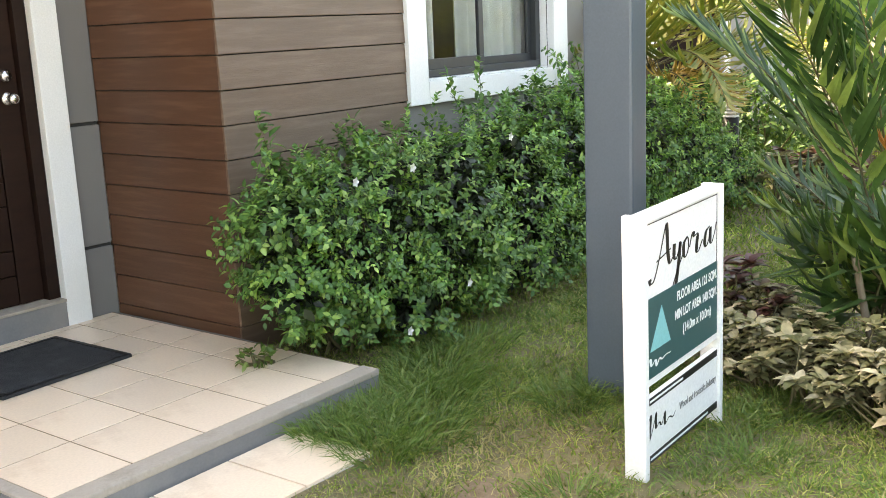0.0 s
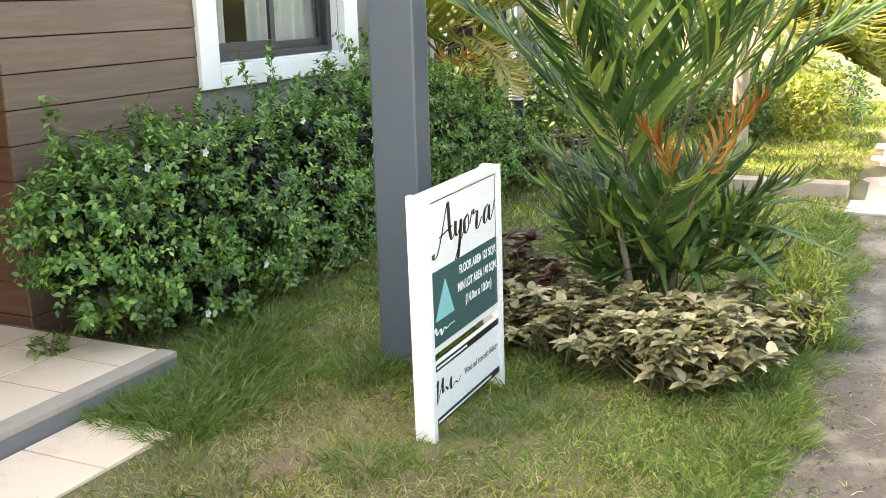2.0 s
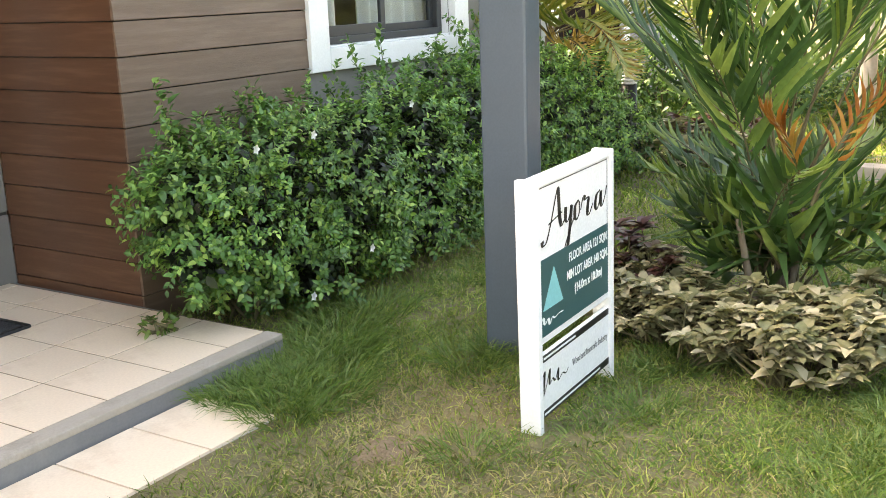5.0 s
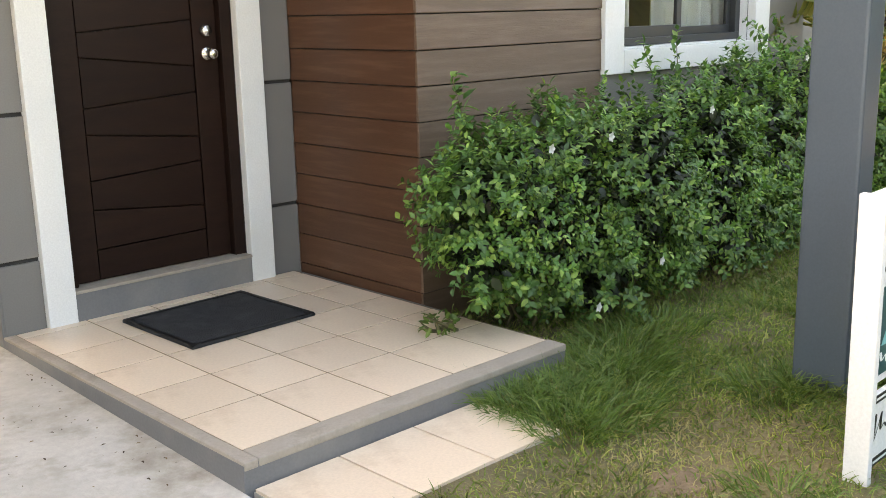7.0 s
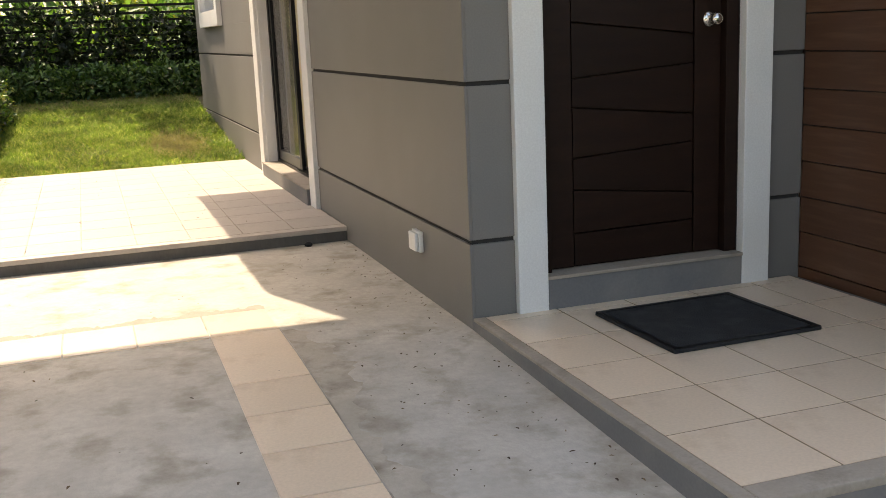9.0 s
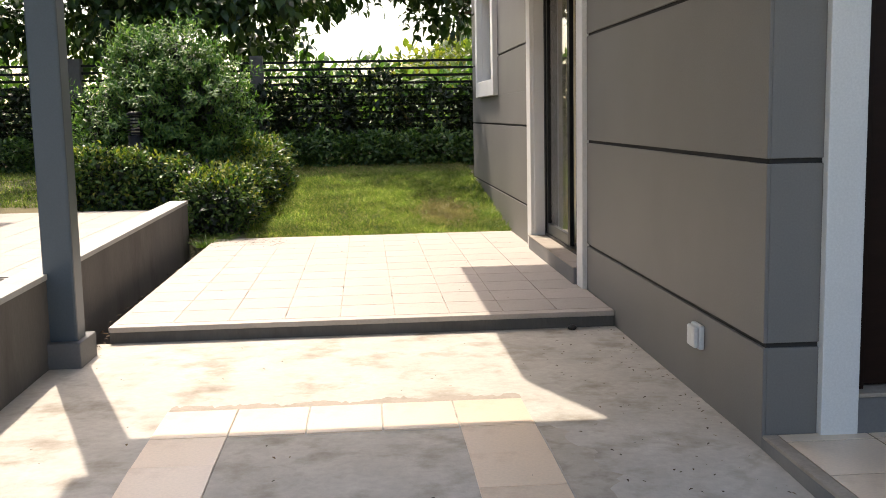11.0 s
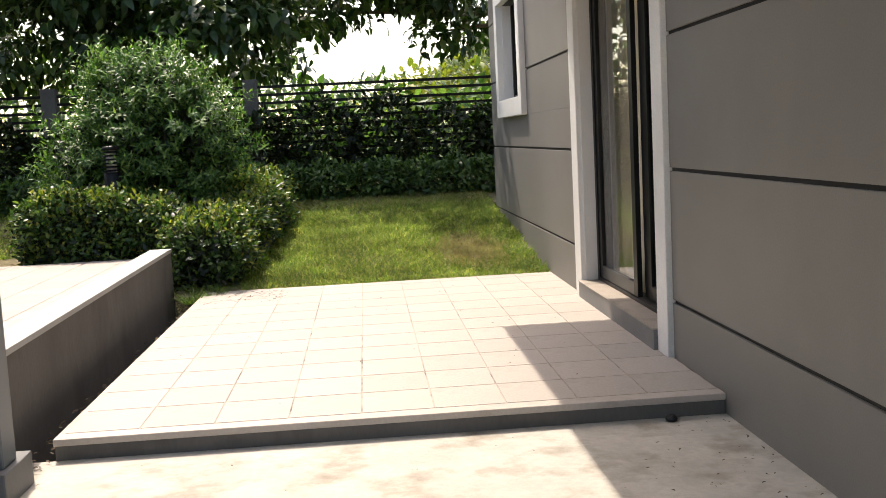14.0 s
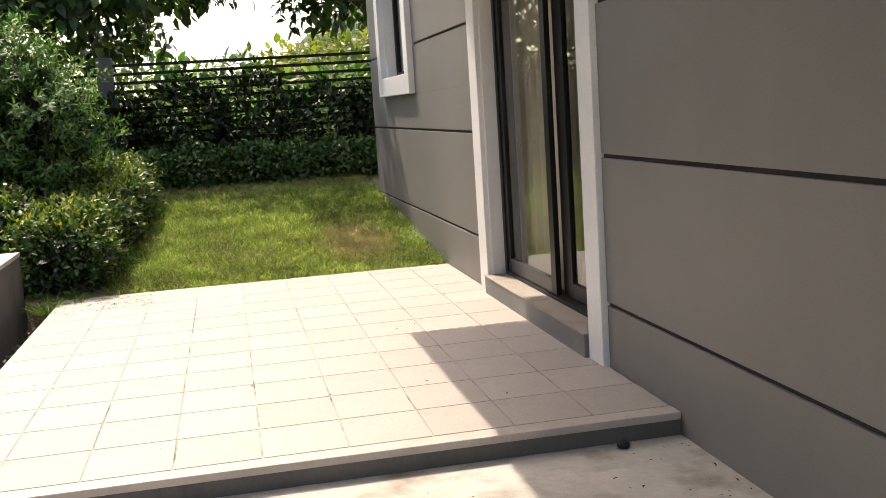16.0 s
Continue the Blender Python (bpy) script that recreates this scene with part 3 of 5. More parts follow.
sill = tagged(part("door_sill", box(0.335, -0.03, PORCH - 0.03, 1.29, 0.2, 0.18, 0.003), M_CURB), "grey raised threshold under the front door", "sill", kind="structure")
part("sill_top", box(0.335, -0.038, 0.18, 1.29, 0.2, 0.195, 0.003), M_EDGE, sill)
for x0, x1 in ((0.2, 0.335), (1.29, 1.43)):
    tagged(part("trim", box(x0, -0.034, PORCH - 0.005, x1, 0.02, 2.4, 0.005), M_TRIM), "white painted door surround", "trim", kind="structure")
tagged(part("trim", box(0.335, -0.034, 2.28, 1.29, 0.02, 2.4, 0.005), M_TRIM), "white painted door surround", "trim", kind="structure")

# ---- front window ----
win = thing("window_1", (3.87, -0.97, 1.04), "white framed sliding window with pale curtains", "window", kind="structure")
for a in ((2.985, -1.005, 1.04, 3.16, -0.94, 2.52), (4.57, -1.005, 1.04, 4.75, -0.94, 2.52), (3.16, -1.005, 1.04, 4.57, -0.94, 1.17), (3.16, -1.005, 2.38, 4.57, -0.94, 2.52)):
    part("window_frame", box(*a, 0.006), M_TRIM, win)
for a in ((3.16, -0.945, 1.17, 4.57, -0.775, 1.18), (4.56, -0.945, 1.18, 4.57, -0.775, 2.38)):
    part("reveal", box(*a), M_TRIM, win)
for a in ((3.165, -0.9, 1.182, 4.555, -0.83, 1.225), (3.165, -0.9, 2.33, 4.555, -0.83, 2.38), (3.165, -0.9, 1.225, 3.205, -0.83, 2.33), (4.50, -0.9, 1.225, 4.555, -0.83, 2.33)):
    part("outer_sash", box(*a, 0.003), M_GREYFR, win)
for a in ((3.205, -0.885, 1.225, 3.9, -0.86, 1.29), (3.85, -0.885, 1.29, 3.9, -0.86, 2.33), (3.205, -0.885, 1.29, 3.24, -0.86, 2.33), (3.9, -0.858, 1.225, 4.5, -0.835, 1.275), (4.46, -0.858, 1.275, 4.5, -0.835, 2.33)):
    part("sash", box(*a, 0.003), M_GREYFR, win)
for a in ((3.24, -0.874, 1.29, 3.85, -0.87, 2.33), (3.9, -0.849, 1.275, 4.46, -0.845, 2.33)):
    pane = part("pane", box(*a), M_GLASS, win)
    pane.visible_shadow = False


def curtain(name, p0, p1, z0, z1, waves, depth, material, label):
    """A hanging cloth with folds between two points of the plan."""
    n = waves * 10
    P0, P1 = np.array(p0), np.array(p1)
    u = np.linspace(0, 1, n)
    nor = np.array([-(P1 - P0)[1], (P1 - P0)[0]])
    nor = nor / np.linalg.norm(nor)
    V, F = [], []
    for k, zz in enumerate(np.linspace(z0, z1, 9)):
        off = depth * (np.sin(u * waves * 2 * np.pi + 0.5 * np.sin(u * 9)) + 0.3 * np.sin(u * waves * 4.4 + k * 0.15)) * (1 - 0.35 * k / 8)
        xy = P0 + (P1 - P0) * u[:, None] + nor * off[:, None]
        V += [(x, y, zz) for x, y in xy]
    for k in range(8):
        for i in range(n - 1):
            F.append((k * n + i, k * n + i + 1, (k + 1) * n + i + 1, (k + 1) * n + i))
    ob = link_mesh(name, raw_mesh(name, V, F), material)
    for pl in ob.data.polygons:
        pl.use_smooth = True
    sol = ob.modifiers.new("cloth", "SOLIDIFY")
    sol.thickness = 0.003
    return tagged(ob, label, "curtain")


curtain("curtain", (3.05, -0.74), (3.56, -0.74), 0.125, 2.6, 5, 0.03, M_CURTAIN2, "pale patterned curtain drawn to the edge of the front window")
curtain("curtain", (3.8, -0.74), (4.95, -0.74), 0.125, 2.6, 9, 0.03, M_CURTAIN2, "pale patterned curtain hanging behind the front window")

# ---- glass door on the side ----
gd = thing("door_2", (0.05, 3.96, 0.2), "sliding glass door in a black frame with beige curtains", "door", kind="structure")
for y0, y1 in ((2.87, 3.05), (4.87, 5.06)):
    tagged(part("trim", box(-0.03, y0, PATIO - 0.005, 0.02, y1, 2.6, 0.006), M_TRIM), "white painted glass door surround", "trim", kind="structure")
tagged(part("trim", box(-0.03, 3.05, 2.4, 0.02, 4.87, 2.6, 0.006), M_TRIM), "white painted glass door surround", "trim", kind="structure")
part("reveal", box(0.0, 4.85, 0.2, 0.2, 4.872, 2.4, 0.002), M_TRIM, gd, "cream painted reveal")
part("reveal", box(0.0, 3.048, 0.2, 0.2, 3.07, 2.4, 0.002), M_TRIM, gd, "cream painted reveal")
sill2 = tagged(part("door_sill", box(-0.05, 3.05, PATIO - 0.01, 0.2, 4.87, 0.195, 0.003), M_CURB), "grey threshold with pale top under the glass door", "sill", kind="structure")
part("sill_top", box(-0.055, 3.052, 0.195, 0.2, 4.868, 0.203, 0.003), M_EDGE, sill2)
for a in ((0.08, 4.80, 0.204, 0.18, 4.85, 2.39), (0.08, 3.07, 0.204, 0.18, 3.12, 2.39), (0.08, 3.12, 2.33, 0.18, 4.80, 2.39), (0.08, 3.12, 0.204, 0.18, 4.80, 0.225)):
    part("door_frame", box(*a, 0.003), M_BLACK, gd)
for a, m in (((0.09, 4.74, 0.23, 0.12, 4.80, 2.33), M_BLACK), ((0.09, 3.86, 0.23, 0.12, 3.94, 2.33), M_BLACK), ((0.09, 3.94, 0.23, 0.12, 4.74, 0.31), M_GREYFR),
             ((0.135, 3.72, 0.23, 0.165, 3.86, 2.33), M_BLACK), ((0.135, 3.12, 0.23, 0.165, 3.17, 2.33), M_BLACK), ((0.135, 3.17, 0.23, 0.165, 3.72, 0.31), M_BLACK)):
    part("sash", box(*a, 0.003), m, gd)
for a in ((0.103, 3.94, 0.31, 0.107, 4.74, 2.33), (0.148, 3.17, 0.31, 0.152, 3.72, 2.33)):
    pane = part("pane", box(*a), M_GLASS, gd)
    pane.visible_shadow = False
curtain("curtain", (0.25, 5.5), (0.25, 3.75), 0.14, 2.5, 13, 0.035, M_CURTAIN, "beige curtain hanging behind the glass door")

# ---- side window ----
w2 = thing("window_2", (0.0, 7.9, 1.38), "narrow white framed window in the side wall", "window", kind="structure")
for a in ((-0.05, 7.1, 1.38, 0.02, 7.28, 2.66), (-0.05, 8.55, 1.38, 0.02, 8.73, 2.66), (-0.05, 7.28, 1.38, 0.02, 8.55, 1.55), (-0.05, 7.28, 2.5, 0.02, 8.55, 2.66)):
    part("window_frame", box(*a, 0.006), M_TRIM, w2)
part("reveal", box(0.01, 8.53, 1.55, 0.19, 8.552, 2.5), M_TRIM, w2)
part("reveal", box(0.01, 7.28, 1.54, 0.19, 8.53, 1.555), M_TRIM, w2)
for a in ((0.1, 8.48, 1.556, 0.15, 8.53, 2.5), (0.1, 7.28, 1.556, 0.15, 7.34, 2.5), (0.1, 7.34, 1.556, 0.15, 8.48, 1.6)):
    part("sash", box(*a, 0.003), M_BLACK, w2)
pane = part("pane", box(0.12, 7.34, 1.6, 0.124, 8.48, 2.5), M_GLASS, w2)
pane.visible_shadow = False
curtain("curtain", (0.27, 9.2), (0.27, 7.2), 0.14, 2.6, 8, 0.03, M_CURTAIN, "beige curtain hanging behind the side window")

# ---- doormat, outlet, pebble ----
bm = box(-0.325, -0.295, 0, 0.325, 0.295, 0.014, 0.004)
for v in bm.verts:
    v.co = Matrix.Rotation(radians(1.2), 3, "Z") @ v.co + Vector((0.795, -0.487, PORCH + 0.001))
mat_ob = tagged(part("doormat", bm, M_MAT), "black rubber doormat lying on the tiled porch", "doormat")
bm = bmesh.new()
for a in ((-0.322, -0.292, -0.3, 0.292), (0.3, -0.292, 0.322, 0.292), (-0.3, -0.292, 0.3, -0.272), (-0.3, 0.272, 0.3, 0.292)):
    box(a[0], a[1], 0.0142, a[2], a[3], 0.0175, 0.001, bm=bm)
for v in bm.verts:
    v.co = Matrix.Rotation(radians(1.2), 3, "Z") @ v.co + Vector((0.795, -0.487, PORCH + 0.001))
part("rim", bm, M_BLACK, mat_ob, "smooth black rubber rim")

outlet = thing("outlet_cover", (0.0, 0.67, 0.24), "white plastic weatherproof outlet cover on the grey wall", "outlet")
part("back_box", box(-0.022, 0.622, 0.212, 0.0, 0.735, 0.312, 0.006), M_LOUVRE, outlet)
part("flap", box(-0.042, 0.628, 0.218, -0.022, 0.729, 0.306, 0.009), M_LOUVRE, outlet)

bm = bmesh.new()
bmesh.ops.create_icosphere(bm, subdivisions=2, radius=0.022)
for v in bm.verts:
    v.co = Vector((v.co.x * 1.2 - 0.255, v.co.y + 2.09, max(v.co.z * 0.75 + 0.014, 0.0))) + 0.004 * noise.noise_vector(v.co * 60)
tagged(part("pebble", bm, M_INK), "small dark lump of stone on the concrete", "stone")


# ---- low walls and the next plot ----
bm = poly_prism([(-2.9, -0.5), (-3.0, 6.1), (-3.15, 6.1), (-3.05, -0.5)], -0.4, 0.435)
tagged(part("boundary_wall", bm, M_BWALL), "low grey cement boundary wall with water stains", "wall", kind="structure")
bm = poly_prism([(-2.894, -0.5), (-2.994, 6.105), (-3.156, 6.105), (-3.056, -0.5)], 0.4352, 0.462)
tagged(part("coping", bm, mat("pale_cement_coping", (0.4, 0.4, 0.39), (0.5, 0.5, 0.48), 0.8, 3, 60, 0.3, 0.004)), "pale cement coping on the low wall", "coping", kind="structure")
nb_patio = tagged(part("neighbour_patio", box(-5.6, 2.45, -0.3, -3.16, 6.75, 0.33, 0.004), M_PGROUT), "pale tiled patio of the next house", "patio", kind="structure")
tagged(part("neighbour_drive", box(-6.4, -6.2, -0.5, -3.16, 2.45, 0.16), M_CONC), "concrete drive of the next house", "driveway", kind="structure")


def house_left():
    t = thing("neighbour_house", (-7.5, 4.0, 0), "grey house on the next plot with dark board joints", "house")
    core = part("wall", box(-10, -2.0, -0.3, -5.614, 8.1, 4.2), M_GROOVE, t, "dark wall behind the boards")
    for a, b in zip([-0.3, 0.37, 1.01, 1.66, 2.3, 2.95, 3.6], [0.37, 1.01, 1.66, 2.3, 2.95, 3.6, 4.2]):
        part("panel", box(-5.614, -2.0, a + 0.009, -5.6, 8.1, b - 0.009, 0.003), M_WALL, core)
    part("roof", box(-10.3, -2.3, 4.2, -5.4, 8.3, 4.35), M_STEEL, t)
    return t


house_left()


def house_right():
    t = thing("neighbour_house", (11.5, 3.0, 0), "pale grey house next door with a brown entrance", "house")
    w = part("wall", box(8.4, 0.62, -0.3, 15.0, 7.0, 5.6), M_WALL, t)
    part("roof", box(8.0, 0.2, 5.6, 15.4, 7.4, 5.75), M_STEEL, t)
    part("entrance_panel", box(9.3, 0.56, 0.0, 11.3, 0.62, 2.5, 0.004), mat("matt_dark_brown", (0.016, 0.008, 0.006), (0.022, 0.011, 0.008), 0.9, spec=0.05), t, "dark brown door panel")
    for x in (9.12, 11.3, 13.2):
        part("pilaster", box(x, 0.5, -0.1, x + 0.22, 0.62, 2.7, 0.006), M_TRIM, t, "white painted pilaster")
    return t


house_right()

# ---- back fence, trees and distance ----
FY = 11.4
FENCE_X = [-12.85, -10.35, -7.85, -5.35, -2.85, 0.6, 3.1]


def slat_fence():
    f = thing("fence", (-4.0, FY, 0.5), "dark horizontal slat fence between cement posts", "fence")
    for x in FENCE_X:
        part("post", box(x - 0.09, FY - 0.09, 0.2, x + 0.09, FY + 0.09, 2.06, 0.01), M_BWALL, f, "grey cement post")
    for x0, x1 in zip(FENCE_X, FENCE_X[1:]):
        for k in range(14):
            zz = 0.62 + k * 0.102
            part("slat", box(x0 + 0.09, FY - 0.02, zz, x1 - 0.09, FY + 0.015, zz + 0.034), M_BLACK, f)
    return f


slat_fence()


def crown_part(name, parent, blobs, n, size, ratio, material, deep=0.35, rise=0.3, curl=0.15, label="", clip=None):
    """A crown of single leaves in the outer layer of some blobs."""
    p, d, _ = blob_points(blobs, n, deep)
    if clip is not None:
        keep = clip(p)
        p, d = p[keep], d[keep]
    n = len(p)
    way = unit(d * 0.6 + RNG.normal(size=(n, 3)) * 0.6 + np.array([0, 0, rise - 0.25]))
    up = unit(d * 0.9 + np.array([0, 0, 1.1]) + RNG.normal(size=(n, 3)) * 0.3)
    L = size * RNG.uniform(0.6, 1.25, n)
    return tagged(link_mesh(name, raw_mesh(name, *leaves(p, way, up, L, L * ratio, curl)), material, parent, label), kind="stuff")


def spray_crown(name, parent, blobs, sprays, per, size, ratio, material, twig=0.12, deep=0.3, clip=None, spread=1.0):
    """A crown of short leafy shoots that stand out of some blobs: leaves sit in turn along every shoot."""
    p, d, _ = blob_points(blobs, sprays, deep)
    if clip is not None:
        keep = clip(p)
        p, d = p[keep], d[keep]
    n = len(p)
    axis = unit(d * 0.8 + np.array([0, 0, 0.3]) + RNG.normal(size=(n, 3)) * 0.35)
    s1 = unit(np.cross(axis, RNG.normal(size=(n, 3))))
    s2 = np.cross(axis, s1)
    length = twig * RNG.uniform(0.5, 1.4, n)
    P, W, U, L = [], [], [], []
    for k in range(per):
        u, a = (k + 0.5) / per, k * 2.4
        rad = s1 * math.cos(a) + s2 * math.sin(a)
        P.append(p + axis * (length * u)[:, None] + np.array([0, 0, -0.15]) * (length * u * u)[:, None])
        W.append(axis * (0.35 + 0.5 * u) + rad * spread + RNG.normal(size=(n, 3)) * 0.15)
        U.append(axis * 0.6 + np.array([0, 0, 0.9]) + d * 0.3)
        L.append(size * RNG.uniform(0.65, 1.2, n))
    L = np.concatenate(L)
    return tagged(link_mesh(name, raw_mesh(name, *leaves(np.concatenate(P), np.concatenate(W), unit(np.concatenate(U)), L, L * ratio)), material, parent), kind="stuff")


def stems_part(name, parent, base, tips, r0, r1, material, sag=0.0):
    pairs = []
    for tip in tips:
        b, e = np.array(base) + RNG.normal(size=3) * np.array([0.03, 0.03, 0]), np.array(tip)
        mid = (b + e) / 2 + RNG.normal(size=3) * 0.12 * np.linalg.norm(e - b) + np.array([0, 0, sag])
        u = np.linspace(0, 1, 7)[:, None]
        pairs.append(tube((1 - u) ** 2 * b + 2 * u * (1 - u) * mid + u ** 2 * e, r0, r1, 5))
    return tagged(link_mesh(name, raw_mesh(name, *joined(*pairs)), material, parent), kind="stuff")


def shrub(name, base, blobs, n, size, ratio, leaf, label, category="bush", twigs=14, group="", **kw):
    t = thing(name, base, label, category, group)
    tips, _, _ = blob_points(blobs, twigs, 0.2)
    tips[:, 2] = np.maximum(tips[:, 2], base[2] + 0.05)
    stems_part("stem", t, base, tips, 0.012, 0.003, M_TWIG)
    crown_part("crown", t, blobs, n, size, ratio, leaf, **kw)
    return t


def above(z):
    return lambda p: p[:, 2] > z


# hedge and creepers along the fence
for i, x in enumerate(np.arange(-8.8, 2.6, 1.6)):
    gz = 0.46
    shrub("hedge", (x, 10.75, gz), [(x + dx, 10.75, 0.72, 0.5, 0.28, 0.27) for dx in (-0.5, 0.0, 0.5)], 4200, 0.075, 0.5, L_HEDGE,
          "clipped dark green hedge along the fence", "hedge", 8, "fence hedge", clip=above(0.42))
    shrub("creeper", (x + 0.3, 11.12, gz), [(x + dx, 11.12, 1.16 + 0.08 * math.sin(3 * x + dx * 4), 0.5, 0.2, 0.5 + 0.14 * math.sin(x * 5 + dx)) for dx in (-0.4, 0.4)], 2700, 0.095, 0.5, L_CREEP,
          "dark leafy creeper growing up the slat fence", "creeper", 8, "fence creepers", clip=above(0.42))


def big_tree(base, height, blobs, n, size, leaf, label, limbs):
    t = thing("tree", base, label, "tree")
    b = np.array(base, float)
    top = b + np.array([0.2, -0.1, height])
    u = np.linspace(0, 1, 8)[:, None]
    part_v = tube(b + (top - b) * u + np.concatenate([0.08 * np.sin(u * 5), 0.06 * np.sin(u * 7), 0 * u], 1), 0.16, 0.07, 9)
    link_mesh("trunk", raw_mesh("trunk", *part_v), M_BARK, t)
    stems_part("limb", t, tuple(b + (top - b) * 0.75), limbs, 0.07, 0.012, M_BARK, 0.3)
    crown_part("crown", t, blobs, n, size, 0.52, leaf, deep=0.7, rise=-0.25, curl=0.25)
    return t


def canopy(cx, cy, cz, spread, n, seed):
    r = np.random.default_rng(seed)
    return [(cx + r.normal() * spread, cy + r.normal() * spread * 0.5, cz + r.normal() * 0.45, r.uniform(0.7, 1.2), r.uniform(0.6, 1.0), r.uniform(0.35, 0.6)) for _ in range(n)]


B1 = canopy(-4.3, 12.6, 3.4, 1.7, 24, 3) + [(-3.4, 12.0, 2.75, 0.9, 0.6, 0.45), (-2.6, 12.2, 2.9, 0.7, 0.6, 0.4), (-5.0, 12.0, 2.6, 0.9, 0.6, 0.5), (-5.9, 12.2, 2.5, 0.8, 0.5, 0.45), (-6.7, 12.3, 2.6, 0.8, 0.5, 0.45)]
big_tree((-5.2, 13.0, 0.4), 3.6, B1, 11000, 0.19, L_TREE, "tall almond tree with large dark leaves behind the fence", [b[:3] for b in B1[:9]])
B2 = canopy(0.4, 13.2, 3.6, 1.2, 9, 5) + [(-1.2, 13.2, 3.55, 1.0, 0.5, 0.22), (-0.5, 13.0, 3.3, 0.6, 0.5, 0.25), (-0.2, 13.2, 2.75, 0.6, 0.5, 0.35)]
big_tree((1.6, 13.6, 0.4), 3.4, B2, 5200, 0.18, L_TREE, "almond tree reaching over the fence with broad leaves", [b[:3] for b in B2])
B3 = canopy(-8.6, 12.6, 3.1, 1.7, 22, 9) + [(-7.2, 12.0, 2.5, 1.0, 0.7, 0.5)]
big_tree((-9.2, 13.2, 0.4), 3.2, B3, 9000, 0.19, L_TREE, "spreading dark leafed tree behind the fence", [b[:3] for b in B3[:8]])

for i, x in enumerate(np.arange(-15, 7, 1.5)):
    y, h = 15.5 + 1.2 * math.sin(i * 2.3), 1.95 + 0.2 * math.sin(i * 1.7)
    shrub("thicket", (x, y, 0.4), [(x, y, h * 0.6, 1.4, 0.8, h * 0.55), (x + 0.9, y + 0.4, h * 0.5, 1.0, 0.7, h * 0.5)], 1700, 0.22, 0.45, L_HEDGE if i % 2 else L_SHRUB, "wild green thicket beyond the fence", "thicket", 10, "thicket row")

for x, y, h in ((0.2, 17.2, 2.75), (1.9, 16.6, 3.1), (-1.3, 18.0, 2.1)):
    shrub("thicket", (x, y, 0.4), [(x, y, h * 0.55, 1.1, 0.9, h * 0.42), (x + 0.6, y, h * 0.7, 0.8, 0.7, h * 0.3), (x - 0.5, y + 0.2, h * 0.45, 0.8, 0.7, h * 0.4)], 2200, 0.2, 0.5, L_YELLOW, "sunlit yellow green shrub beyond the fence", "thicket", 12, "sunlit shrubs")

# a scrubby slope far behind
hx, hy = np.linspace(-40, 70, 46), np.linspace(45, 150, 26)
HX, HY = np.meshgrid(hx, hy, indexing="ij")
HZ = 11.0 * np.exp(-((HX - 14) / 14) ** 2) * np.clip((HY - 45) / 25, 0, 1) + 0.35 * np.sin(HX * 0.9) * np.sin(HY * 0.5) + 0.25 * RNG.normal(size=HX.shape) - 0.6
k = np.arange(45 * 25)
k0 = (k // 25) * 26 + k % 25
hill = link_mesh("hill", raw_mesh("hill", np.stack([HX, HY, HZ], -1).reshape(-1, 3), np.stack([k0, k0 + 26, k0 + 27, k0 + 1], 1)), M_HILL)
tagged(hill, "scrub covered hillside in the distance", "hill", kind="structure")

# tree row added behind the camera to darken what the front window mirrors
street = shrub("street_tree", (-10, -16, -0.1), [(-10, -16, 1.6, 2.0, 1.2, 1.6), (-9, -16.4, 2.8, 1.6, 1.2, 1.2), (-11.2, -16.2, 2.6, 1.5, 1.1, 1.2), (-10, -16, 0.7, 2.2, 1.1, 0.8)], 1500, 0.42, 0.5, L_HEDGE, "leafy green tree row added out of view across the street", "tree", 20, "street trees")
for i in range(1, 12):
    copy_thing(street, pose(-10 + i * 3.3 + 0.5 * math.sin(i * 3), -16 + 0.6 * math.sin(i * 2), -0.1, 0, 0, 67 * i))

# ---- planting at the end of the low wall ----
OLE = [(-3.5, 8.4, 1.6, 0.62, 0.55, 0.62), (-4.05, 8.2, 1.15, 0.46, 0.45, 0.45), (-3.1, 8.3, 1.3, 0.46, 0.45, 0.6), (-3.6, 8.3, 0.85, 0.72, 0.55, 0.45), (-3.4, 8.1, 1.25, 0.7, 0.5, 0.6), (-3.75, 8.4, 1.75, 0.4, 0.4, 0.42)]
ole = thing("oleander", (-3.6, 8.3, 0.25), "tall bright green oleander shrub beside the lawn", "shrub")
stems_part("stem", ole, (-3.6, 8.3, 0.25), blob_points(OLE, 26, 0.2)[0], 0.014, 0.004, M_TWIG)
spray_crown("crown", ole, OLE, 2500, 12, 0.072, 0.32, L_SHRUB, 0.2, 0.5, spread=0.9)
# core of leaves coloured dark for the shade within the shrub
crown_part("shaded_inner_leaves", ole, [(b[0], b[1], b[2], b[3] * 0.75, b[4] * 0.75, b[5] * 0.75) for b in OLE], 6000, 0.1, 0.35, L_INNER_SHADED, deep=0.6)


